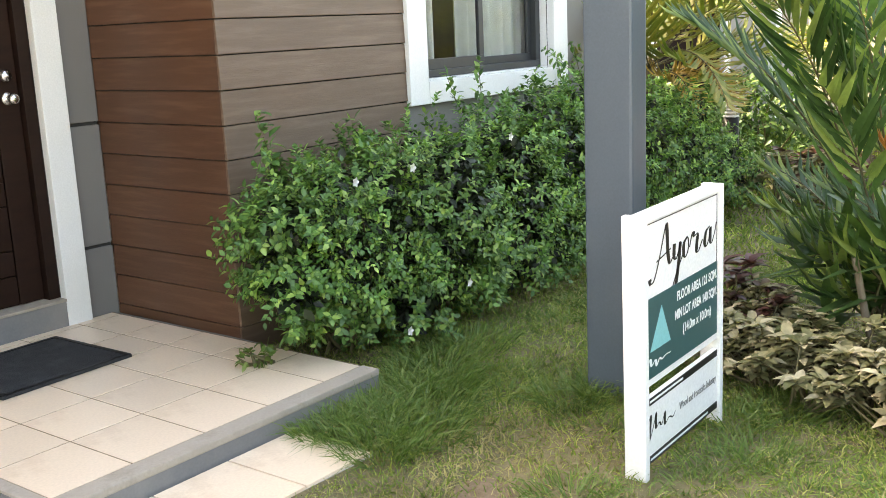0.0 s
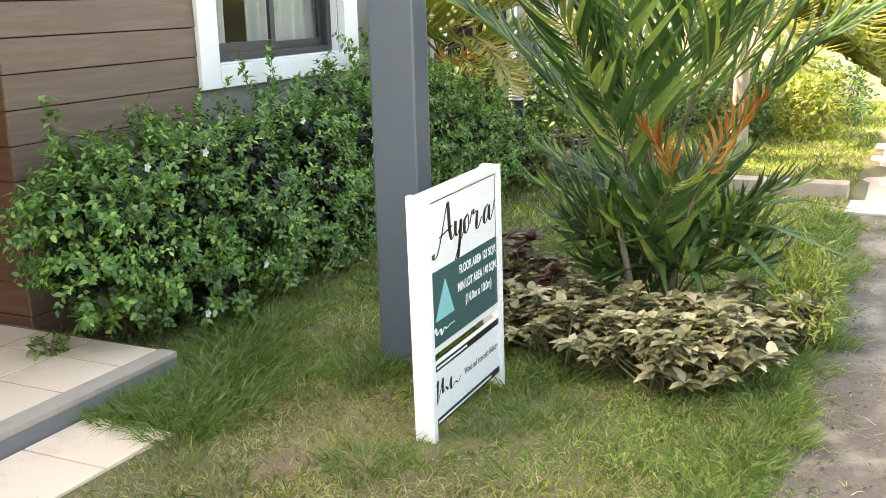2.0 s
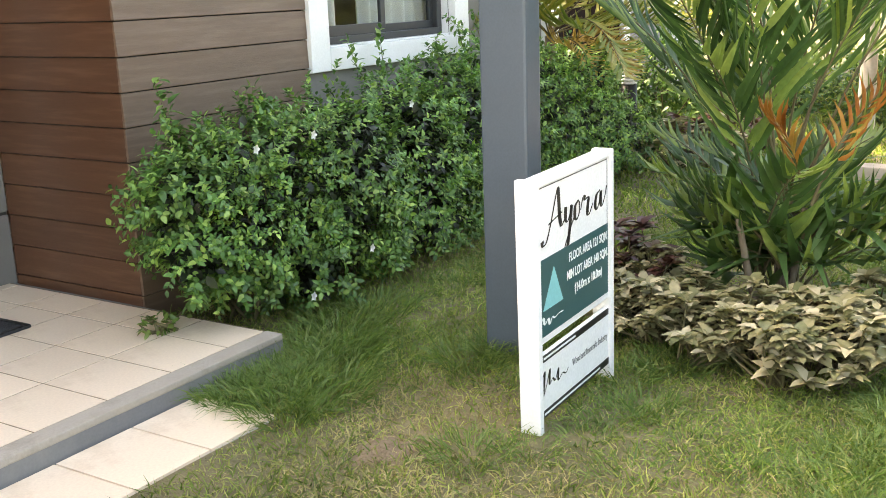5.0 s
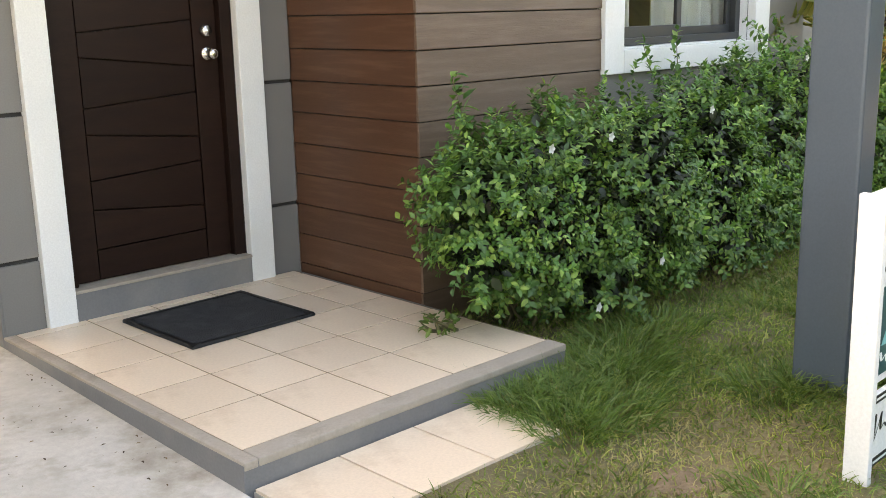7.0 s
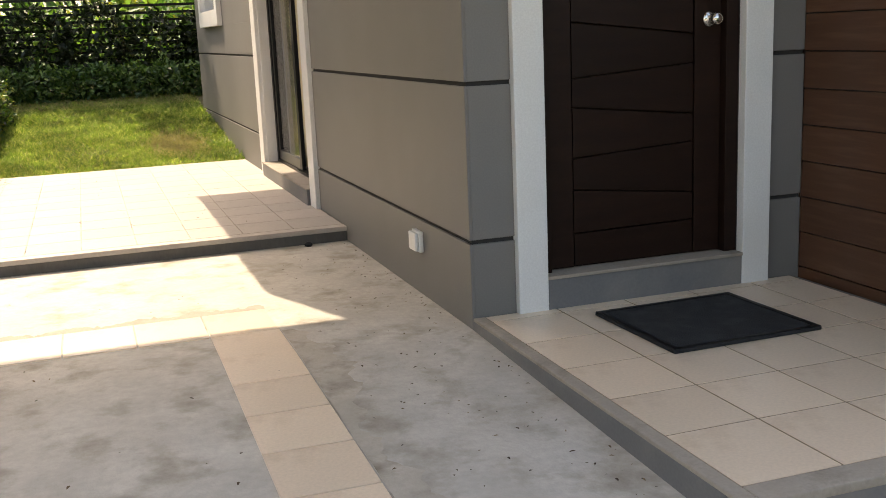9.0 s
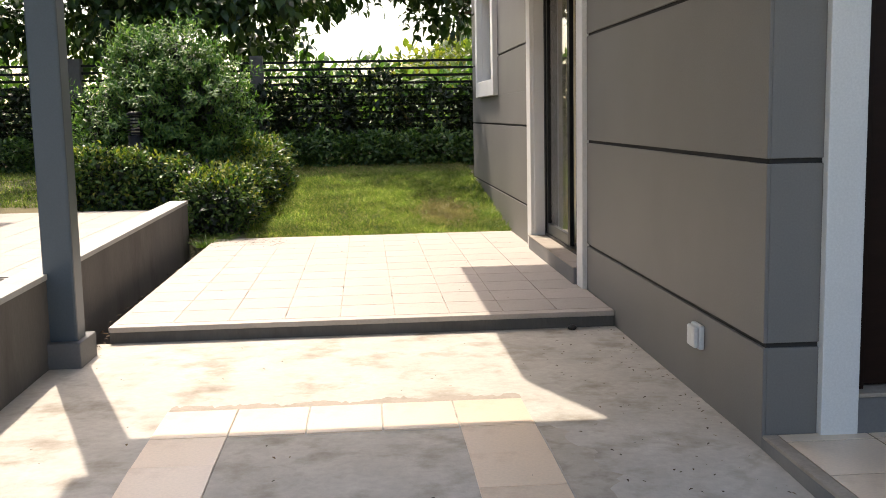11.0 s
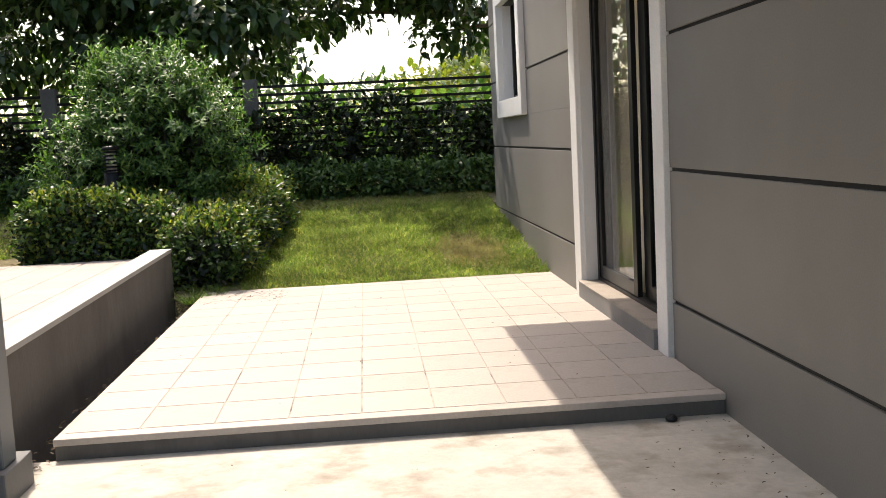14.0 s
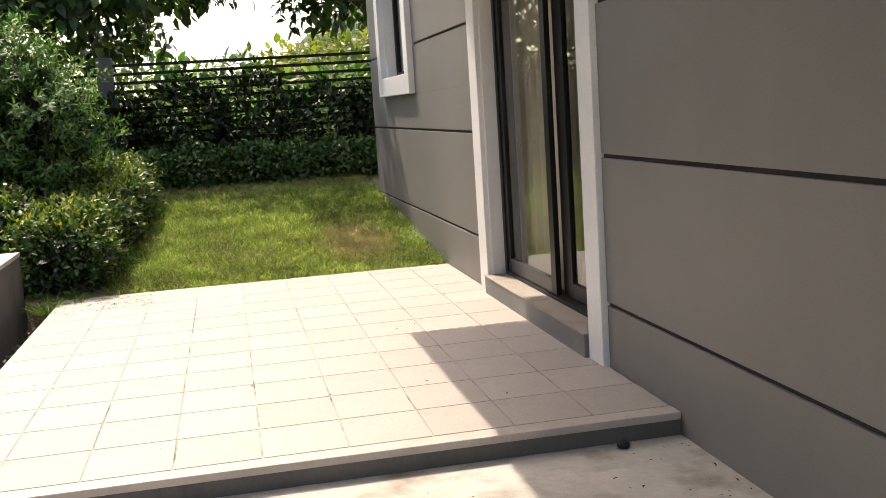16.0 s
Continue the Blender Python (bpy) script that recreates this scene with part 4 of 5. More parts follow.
def clipped_hedge(p0, p1, width, foot, top, n, size, leaf, label, leaf_top=None, young=0.0):
    """A hedge cut to a box along p0-p1; foot and top: heights at both ends. Yellow leaves on its top stand for new
    growth and sunlight.
    """
    t = thing("hedge", ((p0[0] + p1[0]) / 2, (p0[1] + p1[1]) / 2, (foot[0] + foot[1]) / 2), label, "hedge")
    P0, P1 = np.array(p0, float), np.array(p1, float)
    run = float(np.linalg.norm(P1 - P0))
    along = (P1 - P0) / run
    side = np.array([-along[1], along[0]])

    def surface(n, faces, sink):
        f = RNG.choice(len(faces), n, p=np.array([a for _, a in faces]) / sum(a for _, a in faces))
        kind = np.array([k for k, _ in faces])[f]
        u, w, h = RNG.uniform(0, 1, n), RNG.uniform(-1, 1, n), RNG.uniform(0, 1, n)
        w, h = np.where(kind == 1, 1.0, np.where(kind == 2, -1.0, w)), np.where(kind == 0, 1.0, h)
        u = np.where(kind == 3, 0.0, np.where(kind == 4, 1.0, u))
        bulge = 1 + 0.2 * np.sin(u * run * 6 + 1) * np.sin(h * 5 + w * 2) - sink * np.abs(RNG.normal(size=n))
        z0, z1 = foot[0] + (foot[1] - foot[0]) * u, top[0] + (top[1] - top[0]) * u + 0.04 * np.sin(u * run * 4.1) + 0.03 * np.sin(u * run * 11 + w * 3)
        xy = P0 + along * (u * run)[:, None] + side * (w * (width / 2) * bulge * (1 - 0.14 * (h > 0.9)))[:, None]
        xy = xy + along * np.where(kind == 3, -0.05, np.where(kind == 4, 0.05, 0.0))[:, None] * RNG.normal(size=(n, 1))
        d = np.concatenate([side * np.where(kind == 1, 1, np.where(kind == 2, -1, 0))[:, None] + along * np.where(kind == 3, -1, np.where(kind == 4, 1, 0))[:, None], (kind == 0).astype(float)[:, None]], 1)
        return np.concatenate([xy, (z0 + (z1 - z0) * h * (1 - sink * 0.5 * np.abs(RNG.normal(size=n))))[:, None]], 1), d

    def leafage(name, n, faces, sink, size, material):
        p, d = surface(n, faces, sink)
        p = p + RNG.normal(size=p.shape) * 0.038
        way = unit(d * 0.7 + RNG.normal(size=(n, 3)) * 0.6 + np.array([0, 0, 0.25]))
        L = size * RNG.uniform(0.6, 1.25, n)
        tagged(link_mesh(name, raw_mesh(name, *leaves(p, way, unit(d + np.array([0, 0, 0.8]) + RNG.normal(size=(n, 3)) * 0.4), L, L * 0.52)), material, t), kind="stuff")

    tall = (top[0] + top[1] - foot[0] - foot[1]) / 2
    faces = [(0, width * run), (1, tall * run), (2, tall * run), (3, tall * width), (4, tall * width)]
    leafage("crown", n, faces, 0.12, size, leaf)
    # darker leaves further in paint the hedge's inner shade
    leafage("shaded_inner_leaves", n // 2, faces, 0.5, size * 1.2, L_INNER_SHADED)
    if leaf_top:
        # yellow colour paints the sunlit top as well as fresh growth
        leafage("sunlit_young_leaves", int(n * young), [(0, 1.0), (1, 0.12), (2, 0.25)], 0.03, size * 0.95, leaf_top)
    tips, _ = surface(24, faces, 0.3)
    stems_part("stem", t, (*((P0 + P1) / 2), (foot[0] + foot[1]) / 2), tips, 0.012, 0.003, M_TWIG)
    return t


clipped_hedge((-2.83, 6.42), (-2.62, 9.5), 0.62, (0.1, 0.36), (0.56, 0.92), 15000, 0.052, L_HEDGE, "clipped hedge with new and sunlit yellow green tips beside the back lawn", L_YELLOW, 0.45)
clipped_hedge((-4.35, 7.2), (-3.14, 7.05), 0.5, (0.3, 0.2), (0.82, 0.8), 9000, 0.055, L_HEDGE, "clipped green hedge between the two lawns", L_YELLOW, 0.2)


def bollard(x, y, z, label, head):
    t = thing("bollard_light", (x, y, z), label, "bollard light", "garden bollards")
    lathe("body", [(0, 0.085), (0.01, 0.08), (0.5, 0.075)], (x, y, z), (0, 0, 1), M_BLACK, t)
    lathe("core", [(0.5, 0.045), (0.7, 0.045)], (x, y, z), (0, 0, 1), M_LOUVRE, t)
    for i in range(6):
        h = 0.51 + i * 0.033
        lathe("louvre", [(h, 0.078), (h + 0.004, 0.08), (h + 0.016, 0.055)], (x, y, z), (0, 0, 1), head, t)
    lathe("cap", [(0.7, 0.08), (0.72, 0.08), (0.74, 0.06)], (x, y, z), (0, 0, 1), M_BLACK, t)


bollard(-3.74, 7.55, 0.55, "black louvred bollard light among the hedge leaves", M_BLACK)
bollard(7.76, -1.0, 0.02, "black bollard light with a white louvred head", M_LOUVRE)

# ---- bush in front of the plank wall ----
BUSH = [(1.95, -1.42, 0.52, 0.5, 0.36, 0.44), (2.55, -1.42, 0.55, 0.5, 0.38, 0.46), (3.2, -1.38, 0.55, 0.5, 0.38, 0.46), (3.85, -1.35, 0.56, 0.5, 0.38, 0.48),
        (4.5, -1.35, 0.6, 0.5, 0.4, 0.48), (5.1, -1.32, 0.56, 0.5, 0.4, 0.44), (5.8, -1.3, 0.5, 0.5, 0.4, 0.4), (1.66, -1.45, 0.5, 0.34, 0.28, 0.33), (1.5, -1.5, 0.66, 0.24, 0.18, 0.13), (1.48, -1.52, 0.38, 0.22, 0.18, 0.12),
        (2.3, -1.45, 0.22, 0.5, 0.34, 0.26), (3.3, -1.45, 0.22, 0.7, 0.32, 0.26), (4.5, -1.4, 0.22, 0.8, 0.34, 0.26), (6.2, -1.4, 0.25, 0.6, 0.4, 0.26)]


def flowering_bush():
    t = thing("bush", (3.2, -1.35, -0.06), "dense dark green flowering bush with small leaves and white blooms", "bush")
    tips, _, _ = blob_points(BUSH, 70, 0.2)
    for a in range(5):
        x = 1.9 + a * 0.85
        near = tips[np.abs(tips[:, 0] - x) < 0.7][:12]
        stems_part("stem", t, (x, -1.35, -0.06), near, 0.009, 0.002, M_TWIG)
    inside = lambda p: (p[:, 2] > -0.03) & ((p[:, 1] < -1.03) | (p[:, 0] < 1.6)) & ~((p[:, 0] < 1.68) & (p[:, 2] < 0.16 + 0.6 * (1.68 - p[:, 0])))
    spray_crown("crown", t, BUSH, 5400, 11, 0.039, 0.58, L_BUSH, 0.11, 0.3, inside)
    # dark leaves behind the sprays paint the shaded gaps of the bush
    crown_part("shaded_inner_leaves", t, [(b[0], b[1], b[2], b[3] * 0.75, b[4] * 0.75, b[5] * 0.8) for b in BUSH], 11000, 0.065, 0.6, L_INNER_SHADED, deep=0.6, clip=inside)
    # long shoots that stand out of the crown
    shoots = [((1.72, -1.25, 0.7), (1.62, -1.2, 1.12)), ((1.75, -1.3, 0.7), (1.6, -1.25, 0.98)), ((1.6, -1.35, 0.6), (1.22, -1.5, 0.8)), ((3.35, -1.15, 0.9), (3.2, -1.1, 1.2)), ((3.5, -1.12, 0.9), (3.55, -1.08, 1.25)), ((4.45, -1.2, 0.95), (4.35, -1.15, 1.25)),
              ((4.75, -1.2, 0.95), (4.62, -1.12, 1.32)), ((1.55, -1.45, 0.55), (1.28, -1.55, 0.72)), ((1.5, -1.5, 0.25), (1.32, -1.62, 0.24)), ((2.2, -1.3, 0.85), (2.15, -1.3, 1.06)), ((4.85, -1.15, 1.0), (4.3, -1.1, 1.3)), ((4.1, -1.2, 0.95), (4.1, -1.15, 1.2))]
    P, W, S = [], [], []
    for b, e in shoots:
        b, e = np.array(b), np.array(e)
        for u in np.linspace(0.1, 1, 14):
            for s in (0, 1, 2):
                P.append(b + (e - b) * u + RNG.normal(size=3) * 0.012)
                W.append(RNG.normal(size=3) + np.array([0, 0, 0.3]))
                S.append(RNG.uniform(0.035, 0.065) * (1.4 if b[0] < 1.8 else 1.0))
        link_mesh("shoot", raw_mesh("shoot", *tube([b, (b + e) / 2 + RNG.normal(size=3) * 0.02, e], 0.004, 0.0015, 5)), M_TWIG, t)
    link_mesh("shoot_leaves", raw_mesh("shoot_leaves", *leaves(P, W, np.tile([0, 0, 1.0], (len(P), 1)), S, np.array(S) * 0.55)), L_BUSH, t)
    for c in [(1.72, -1.68, 0.83), (2.0, -1.78, 0.86), (2.9, -1.72, 0.9), (2.35, -1.82, 0.25), (3.1, -1.75, 0.2), (4.3, -1.5, 1.08), (1.9, -1.8, 0.12)]:
        w = [(math.cos(a), -0.5, math.sin(a)) for a in np.linspace(0, 5, 5)]
        link_mesh("bloom", raw_mesh("bloom", *leaves([c] * 5, w, [(0, -1, 0.2)] * 5, [0.026] * 5, [0.02] * 5)), L_PETAL, t, "small white bloom")
    return t


flowering_bush()
shrub("weed", (1.36, -1.42, PORCH), [(1.3, -1.4, 0.1, 0.07, 0.06, 0.04), (1.42, -1.42, 0.1, 0.04, 0.04, 0.04)], 60, 0.045, 0.5, L_TUFT, "small green weed leaning over the porch tiles", "weed", 5)


# ---- palms ----
def frond(base, az, elev, length, droop, pairs, leaf_len, leaf_w, spread=60, hang=0.35, start=0.3):
    """One feather leaf: a curved rachis with two rows of leaflets."""
    b = np.array(base, float)
    u = np.linspace(0, 1, 14)
    el = np.radians(elev) - np.radians(droop) * u ** 1.4
    step = length / 13
    h = np.concatenate([[0], np.cumsum(np.cos(el[:-1]) * step)])
    v = np.concatenate([[0], np.cumsum(np.sin(el[:-1]) * step)])
    a = math.radians(az)
    fwd = np.array([math.cos(a), math.sin(a), 0])
    P = b + fwd * h[:, None] + np.array([0, 0, 1]) * v[:, None]
    T = unit(np.gradient(P, axis=0))
    side = np.array([-math.sin(a), math.cos(a), 0])
    out = [tube(P, 0.008, 0.002, 5)]
    pos, way, ups, L = [], [], [], []
    for i in range(pairs):
        f = start + (1 - start) * (i + 0.5) / pairs
        p = np.array([np.interp(f, u, P[:, c]) for c in range(3)])
        tg = unit(np.array([np.interp(f, u, T[:, c]) for c in range(3)]))
        nor = unit(np.cross(side, tg))
        sp = math.radians(spread * (1 - 0.55 * f) + RNG.normal() * 5)
        for s in (-1, 1):
            w = tg * math.cos(sp) + side * s * math.sin(sp) - nor * hang * (0.2 - 0.6 * (nor[2] < 0)) + np.array([0, 0, RNG.normal() * 0.06])
            pos.append(p), way.append(w), ups.append(nor)
            L.append(leaf_len * (0.55 + 0.9 * f * (1 - f) * 2 - 0.25 * f) * RNG.uniform(0.88, 1.1))
    L = np.array(L)
    out.append(leaves(pos, way, ups, L, np.full(len(L), leaf_w), curl=hang, fold=0.3))
    return out


def palm(base, label, fronds, stem_h, leaf, specials=(), stems=4, stem_r=0.02, bark=None):
    t = thing("palm", base, label, "palm")
    b = np.array(base, float)
    for i in range(stems):
        off = np.array([RNG.normal() * 0.09, RNG.normal() * 0.09, 0]) if stems > 1 else np.zeros(3)
        link_mesh("trunk", raw_mesh("trunk", *tube([b + off * 0.5, b + off + np.array([0, 0, stem_h * 0.5]), b + off * 1.4 + np.array([0, 0, stem_h])], stem_r, stem_r * 0.7, 8)), bark or M_BARK, t)
    for j, (kw, m) in enumerate([(f, leaf) for f in fronds] + list(specials)):
        kw = dict(kw)
        z = kw.pop("z", stem_h)
        o = kw.pop("o", (0, 0))
        rach, lv = frond((b[0] + o[0], b[1] + o[1], b[2] + z), **kw)
        fr = link_mesh("frond", raw_mesh("frond", *lv), m, t)
        link_mesh("rachis", raw_mesh("rachis", *rach), M_TWIG, fr)
    return t


BX, BY = 3.1, -3.62
MAIN = []
# tall feather leaves, then shorter ones round the clump, then broad young leaves low down
for i, (az, el, ln_, dr) in enumerate([(118, 78, 1.75, 34), (100, 68, 1.45, 44), (150, 74, 1.5, 42), (40, 76, 1.7, 40), (-30, 80, 1.9, 46), (-68, 66, 1.95, 72), (-52, 74, 1.8, 62), (-100, 76, 1.5, 50), (170, 82, 1.6, 34), (75, 84, 1.8, 34), (-150, 80, 1.45, 40)]):
    MAIN.append(dict(z=0.35 + 0.1 * (i % 4), o=(RNG.normal() * 0.08, RNG.normal() * 0.08), az=az + RNG.normal() * 5, elev=el, length=ln_, droop=dr, pairs=24, leaf_len=0.5, leaf_w=0.034, spread=52, hang=0.14, start=0.36))
for i, az in enumerate(np.linspace(100, 460, 10, endpoint=False)):
    MAIN.append(dict(z=0.12 + 0.13 * (i % 3), o=(RNG.normal() * 0.1, RNG.normal() * 0.1), az=az + RNG.normal() * 9, elev=[70, 58, 76][i % 3], length=[0.95, 0.8, 1.05][i % 3], droop=[52, 44, 40][i % 3], pairs=13, leaf_len=0.42, leaf_w=0.036, spread=56, hang=0.25, start=0.36))
for i, az in enumerate(np.linspace(15, 375, 13, endpoint=False)):
    MAIN.append(dict(z=0.05 + 0.09 * (i % 3), o=(RNG.normal() * 0.1, RNG.normal() * 0.1), az=az + RNG.normal() * 9, elev=[74, 56, 64][i % 3], length=[0.62, 0.46, 0.54][i % 3], droop=[60, 70, 85][i % 3], pairs=5, leaf_len=0.46, leaf_w=0.056, start=0.42, spread=56, hang=[0.35, 0.75, 0.5][i % 3]))
MAIN_PALM = palm((BX, BY, -0.08), "bushy green palm clump with arching feather leaves", MAIN, 0.55, L_PALM,
                 [(dict(z=0.62, o=(-0.3, -0.2), az=300, elev=72, length=0.62, droop=34, pairs=11, leaf_len=0.27, leaf_w=0.03, spread=70, start=0.3, hang=0.3), L_DRY),
                  (dict(z=0.66, o=(-0.3, -0.16), az=130, elev=80, length=0.4, droop=36, pairs=8, leaf_len=0.26, leaf_w=0.034, spread=48, start=0.25, hang=0.25), L_DRY)], 6)
n = 80
az = RNG.uniform(0, 6.28, n)
way = np.stack([np.cos(az), np.sin(az), RNG.uniform(0.35, 2.4, n)], 1)
pos = np.stack([BX + RNG.normal(size=n) * 0.13, BY + RNG.normal(size=n) * 0.13, RNG.uniform(0.0, 0.4, n)], 1)
for k in range(n):
    L = RNG.uniform(0.38, 0.7)
    link_mesh("strap_leaf", raw_mesh("strap_leaf", *leaves(pos[k:k + 1], way[k:k + 1], np.array([[0, 0, 1.0]]), [L], [RNG.uniform(0.045, 0.07)], curl=RNG.uniform(0.2, 0.95), fold=0.2)), L_PALM, MAIN_PALM)
YEL = [dict(az=a, elev=e, length=1.5 + 0.2 * (i % 3), droop=d, pairs=24, leaf_len=0.55, leaf_w=0.04, hang=0.5, start=0.18) for i, (a, e, d) in enumerate(((195, 38, 60), (225, 20, 70), (250, 42, 75), (275, 18, 60), (300, 40, 72), (325, 22, 60), (350, 45, 70), (30, 40, 70), (90, 40, 70), (150, 40, 70), (210, 62, 65), (290, 55, 85), (255, 75, 60), (180, 30, 75), (310, 60, 95)))]
palm((6.35, -0.85, -0.06), "young palm with yellow green leaves and a slender trunk", YEL, 1.12, L_PALM2,
     [(dict(z=1.06, az=a, elev=16, length=0.8, droop=88, pairs=20, leaf_len=0.36, leaf_w=0.022, hang=0.8, start=0.2), L_TAN) for a in (235, 270, 300, 320)], 1, 0.06)
YEL2 = [dict(az=a, elev=e, length=ln_, droop=d, pairs=30, leaf_len=0.75, leaf_w=0.05, hang=0.8) for a, e, d, ln_ in ((180, 30, 90, 1.6), (205, 22, 80, 1.7), (235, 18, 80, 1.8), (262, 25, 90, 1.9), (280, 12, 60, 1.9), (295, 30, 90, 2.0), (315, 20, 75, 1.9), (340, 25, 80, 1.7), (60, 30, 80, 1.6),
        (110, 30, 85, 1.6), (272, 40, 105, 1.9), (225, 40, 105, 1.7), (303, 5, 55, 1.8), (250, 4, 60, 1.6), (287, 48, 100, 2.3), (265, 0, 50, 1.4))]
palm((8.4, -3.05, -0.06), "tall garden palm with drooping yellowed leaves and a smooth grey trunk", YEL2, 1.25, L_PALM2, (), 1, 0.09,
     mat("smooth_grey_bark", (0.4, 0.37, 0.33), (0.5, 0.47, 0.42), 0.8, 4, 40, 0.4, 0.006))

# ---- low foliage plants ----
def rosette_plant(name, base, radius, height, heads, leaf_len, leaf, label, category="plant", group=""):
    """A low plant of many leafy heads on short stems."""
    t = thing(name, base, label, category, group)
    b = np.array(base, float)
    P, W, U, L, tips = [], [], [], [], []
    for i in range(heads):
        r, a = radius * math.sqrt(RNG.uniform(0, 1)), RNG.uniform(0, 2 * math.pi)
        c = b + np.array([r * math.cos(a), r * math.sin(a), height * RNG.uniform(0.35, 1.0) * (1 - 0.45 * (r / radius) ** 2)])
        tips.append(c)
        lean = np.array([math.cos(a), math.sin(a), 0]) * r / radius * 0.5
        for j in range(11):
            az = j * 2.4 + RNG.normal() * 0.3
            rise = 0.15 + 0.07 * j
            P.append(c + RNG.normal(size=3) * 0.008)
            W.append(np.array([math.cos(az), math.sin(az), rise]) + lean)
            U.append(np.array([0, 0, 1.0]) - 0.3 * np.array([math.cos(az), math.sin(az), 0]))
            L.append(leaf_len * RNG.uniform(0.7, 1.15))
    stems_part("stem", t, base, tips, 0.007, 0.004, M_TWIG)
    L = np.array(L)
    tagged(link_mesh("foliage", raw_mesh("foliage", *leaves(P, W, U, L, L * 0.54, curl=0.3, fold=0.15)), leaf, t), kind="stuff")
    return t


spots = [(2.2, -3.85), (2.42, -3.68), (2.55, -3.4), (2.65, -3.08), (2.32, -4.08), (2.6, -4.1), (2.9, -4.14), (2.9, -3.15), (2.3, -3.5), (3.1, -2.95), (2.65, -3.8), (2.42, -3.95), (2.75, -3.3), (2.45, -3.25)]
for x, y in spots:
    rosette_plant("croton", (x, y, -0.07), 0.2, 0.34, 26, 0.085, L_CROTON, "low cream and olive leafed garden plant", "plant", "cream leafed plants")
for x, y in [(2.95, -3.0), (3.1, -2.8), (2.7, -3.25)]:
    rosette_plant("maroon_plant", (x, y, -0.07), 0.14, 0.42, 8, 0.1, L_MAROON, "dark maroon leafed plant among the cream leaves", "plant", "maroon plants")
for x, y in [(6.5, -1.9), (7.0, -1.8), (6.8, -2.2), (7.4, -2.1), (7.9, -2.0)]:
    rosette_plant("maroon_plant", (x, y, -0.07), 0.3, 0.45, 18, 0.13, L_MAROON if x > 6.9 else L_CROTON, "tangled brown and cream leafed plant", "plant", "far border plants")
shrub("golden_bush", (2.95, -4.34, -0.07), [(2.95, -4.34, 0.16, 0.17, 0.15, 0.22), (3.1, -4.3, 0.26, 0.12, 0.1, 0.16)], 900, 0.055, 0.2, L_YELLOW, "small yellow green bush at the path edge", "bush", 14, rise=0.6)
for x, y, s in [(10.2, -3.5, 0.5), (10.9, -3.1, 0.5), (9.8, -2.8, 0.45), (11.6, -3.6, 0.55), (11.2, -2.4, 0.5), (12.6, -3.0, 0.6), (10.4, -1.9, 0.5)]:
    shrub("golden_bush", (x, y, -0.07), [(x, y, 0.25, s, s * 0.8, 0.42)], 1300, 0.08, 0.45, L_YELLOW if (x * 10) % 3 < 2 else L_HEDGE, "rounded yellow green garden bush in the sun", "bush", 12, "sunny bushes")
for x, y, s in [(8.8, -1.0, 0.6), (9.6, -0.6, 0.6), (8.2, -0.2, 0.6)]:
    shrub("bush", (x, y, -0.07), [(x, y, 0.4, s, s, 0.5)], 1500, 0.09, 0.4, L_HEDGE, "dark green garden bush by the next house", "bush", 12, "side bushes", clip=lambda p: p[:, 1] < 0.45)

# ---- path and kerb towards the street ----
bm = poly_prism([(0.0, -9.0), (6.1, -9.0)] + [(float(x), float(path_edge(x) + 0.1)) for x in np.linspace(6.1, 0.0, 60)], -0.4, -0.075)
tagged(part("pavement", bm, M_PATH), "dusty worn path strewn with dry litter", "path", kind="structure")
bm = poly_prism([(6.62, -9.0), (26, -9.0), (26, -4.0), (7.6, -4.0), (6.62, -4.2)], -0.4, -0.07)
tagged(part("pavement", bm, M_PINK), "faded red paving of the next drive", "paving", kind="structure")
tagged(part("kerb", box(6.55, -4.2, -0.3, 6.75, -2.9, 0.06, 0.01), M_EDGE), "low pale cement kerb", "kerb", kind="structure")
tagged(part("kerb", box(6.12, -9.0, -0.3, 6.6, -4.22, -0.062, 0.008), M_CONC), "pale concrete strip across the path", "kerb", kind="structure")
t = thing("street_post", (13.5, -4.6, -0.1), "grey steel street post beside the paving", "post")
lathe("shaft", [(0, 0.06), (0.02, 0.05), (3.2, 0.04)], (13.5, -4.6, -0.1), (0, 0, 1), M_STEEL, t)


# ---- grass ----
def turf(name, x0, x1, y0, y1, n, length, width, leaf, label, keep, lean=0.5, follow=ground_z):
    x, y = RNG.uniform(x0, x1, n), RNG.uniform(y0, y1, n)
    ok = keep(x, y)
    x, y = x[ok], y[ok]
    n = len(x)
    pos = np.stack([x, y, follow(x, y) - 0.008 + 0.0 * x], 1)
    way = np.stack([RNG.normal(size=n) * lean, RNG.normal(size=n) * lean, np.ones(n)], 1)
    bend = np.stack([RNG.normal(size=n) * 0.35, RNG.normal(size=n) * 0.35, -np.abs(RNG.normal(size=n)) * 0.25], 1)
    L = length * RNG.uniform(0.45, 1.3, n)
    ob = link_mesh(name, raw_mesh(name, *blades(pos, way, bend, L, width * RNG.uniform(0.7, 1.3, n))), leaf)
    return tagged(ob, label, "grass", kind="stuff")


def lawn_front(x, y):
    return ~((y > -1.9) & (x < 1.66)) & ~((x < 1.07) & (y > -2.32)) & ((x - 1.34) ** 2 + (y + 3.33) ** 2 > 0.006) & (y < -1.0) & (y > path_edge(x) - RNG.exponential(0.04, np.shape(x)))


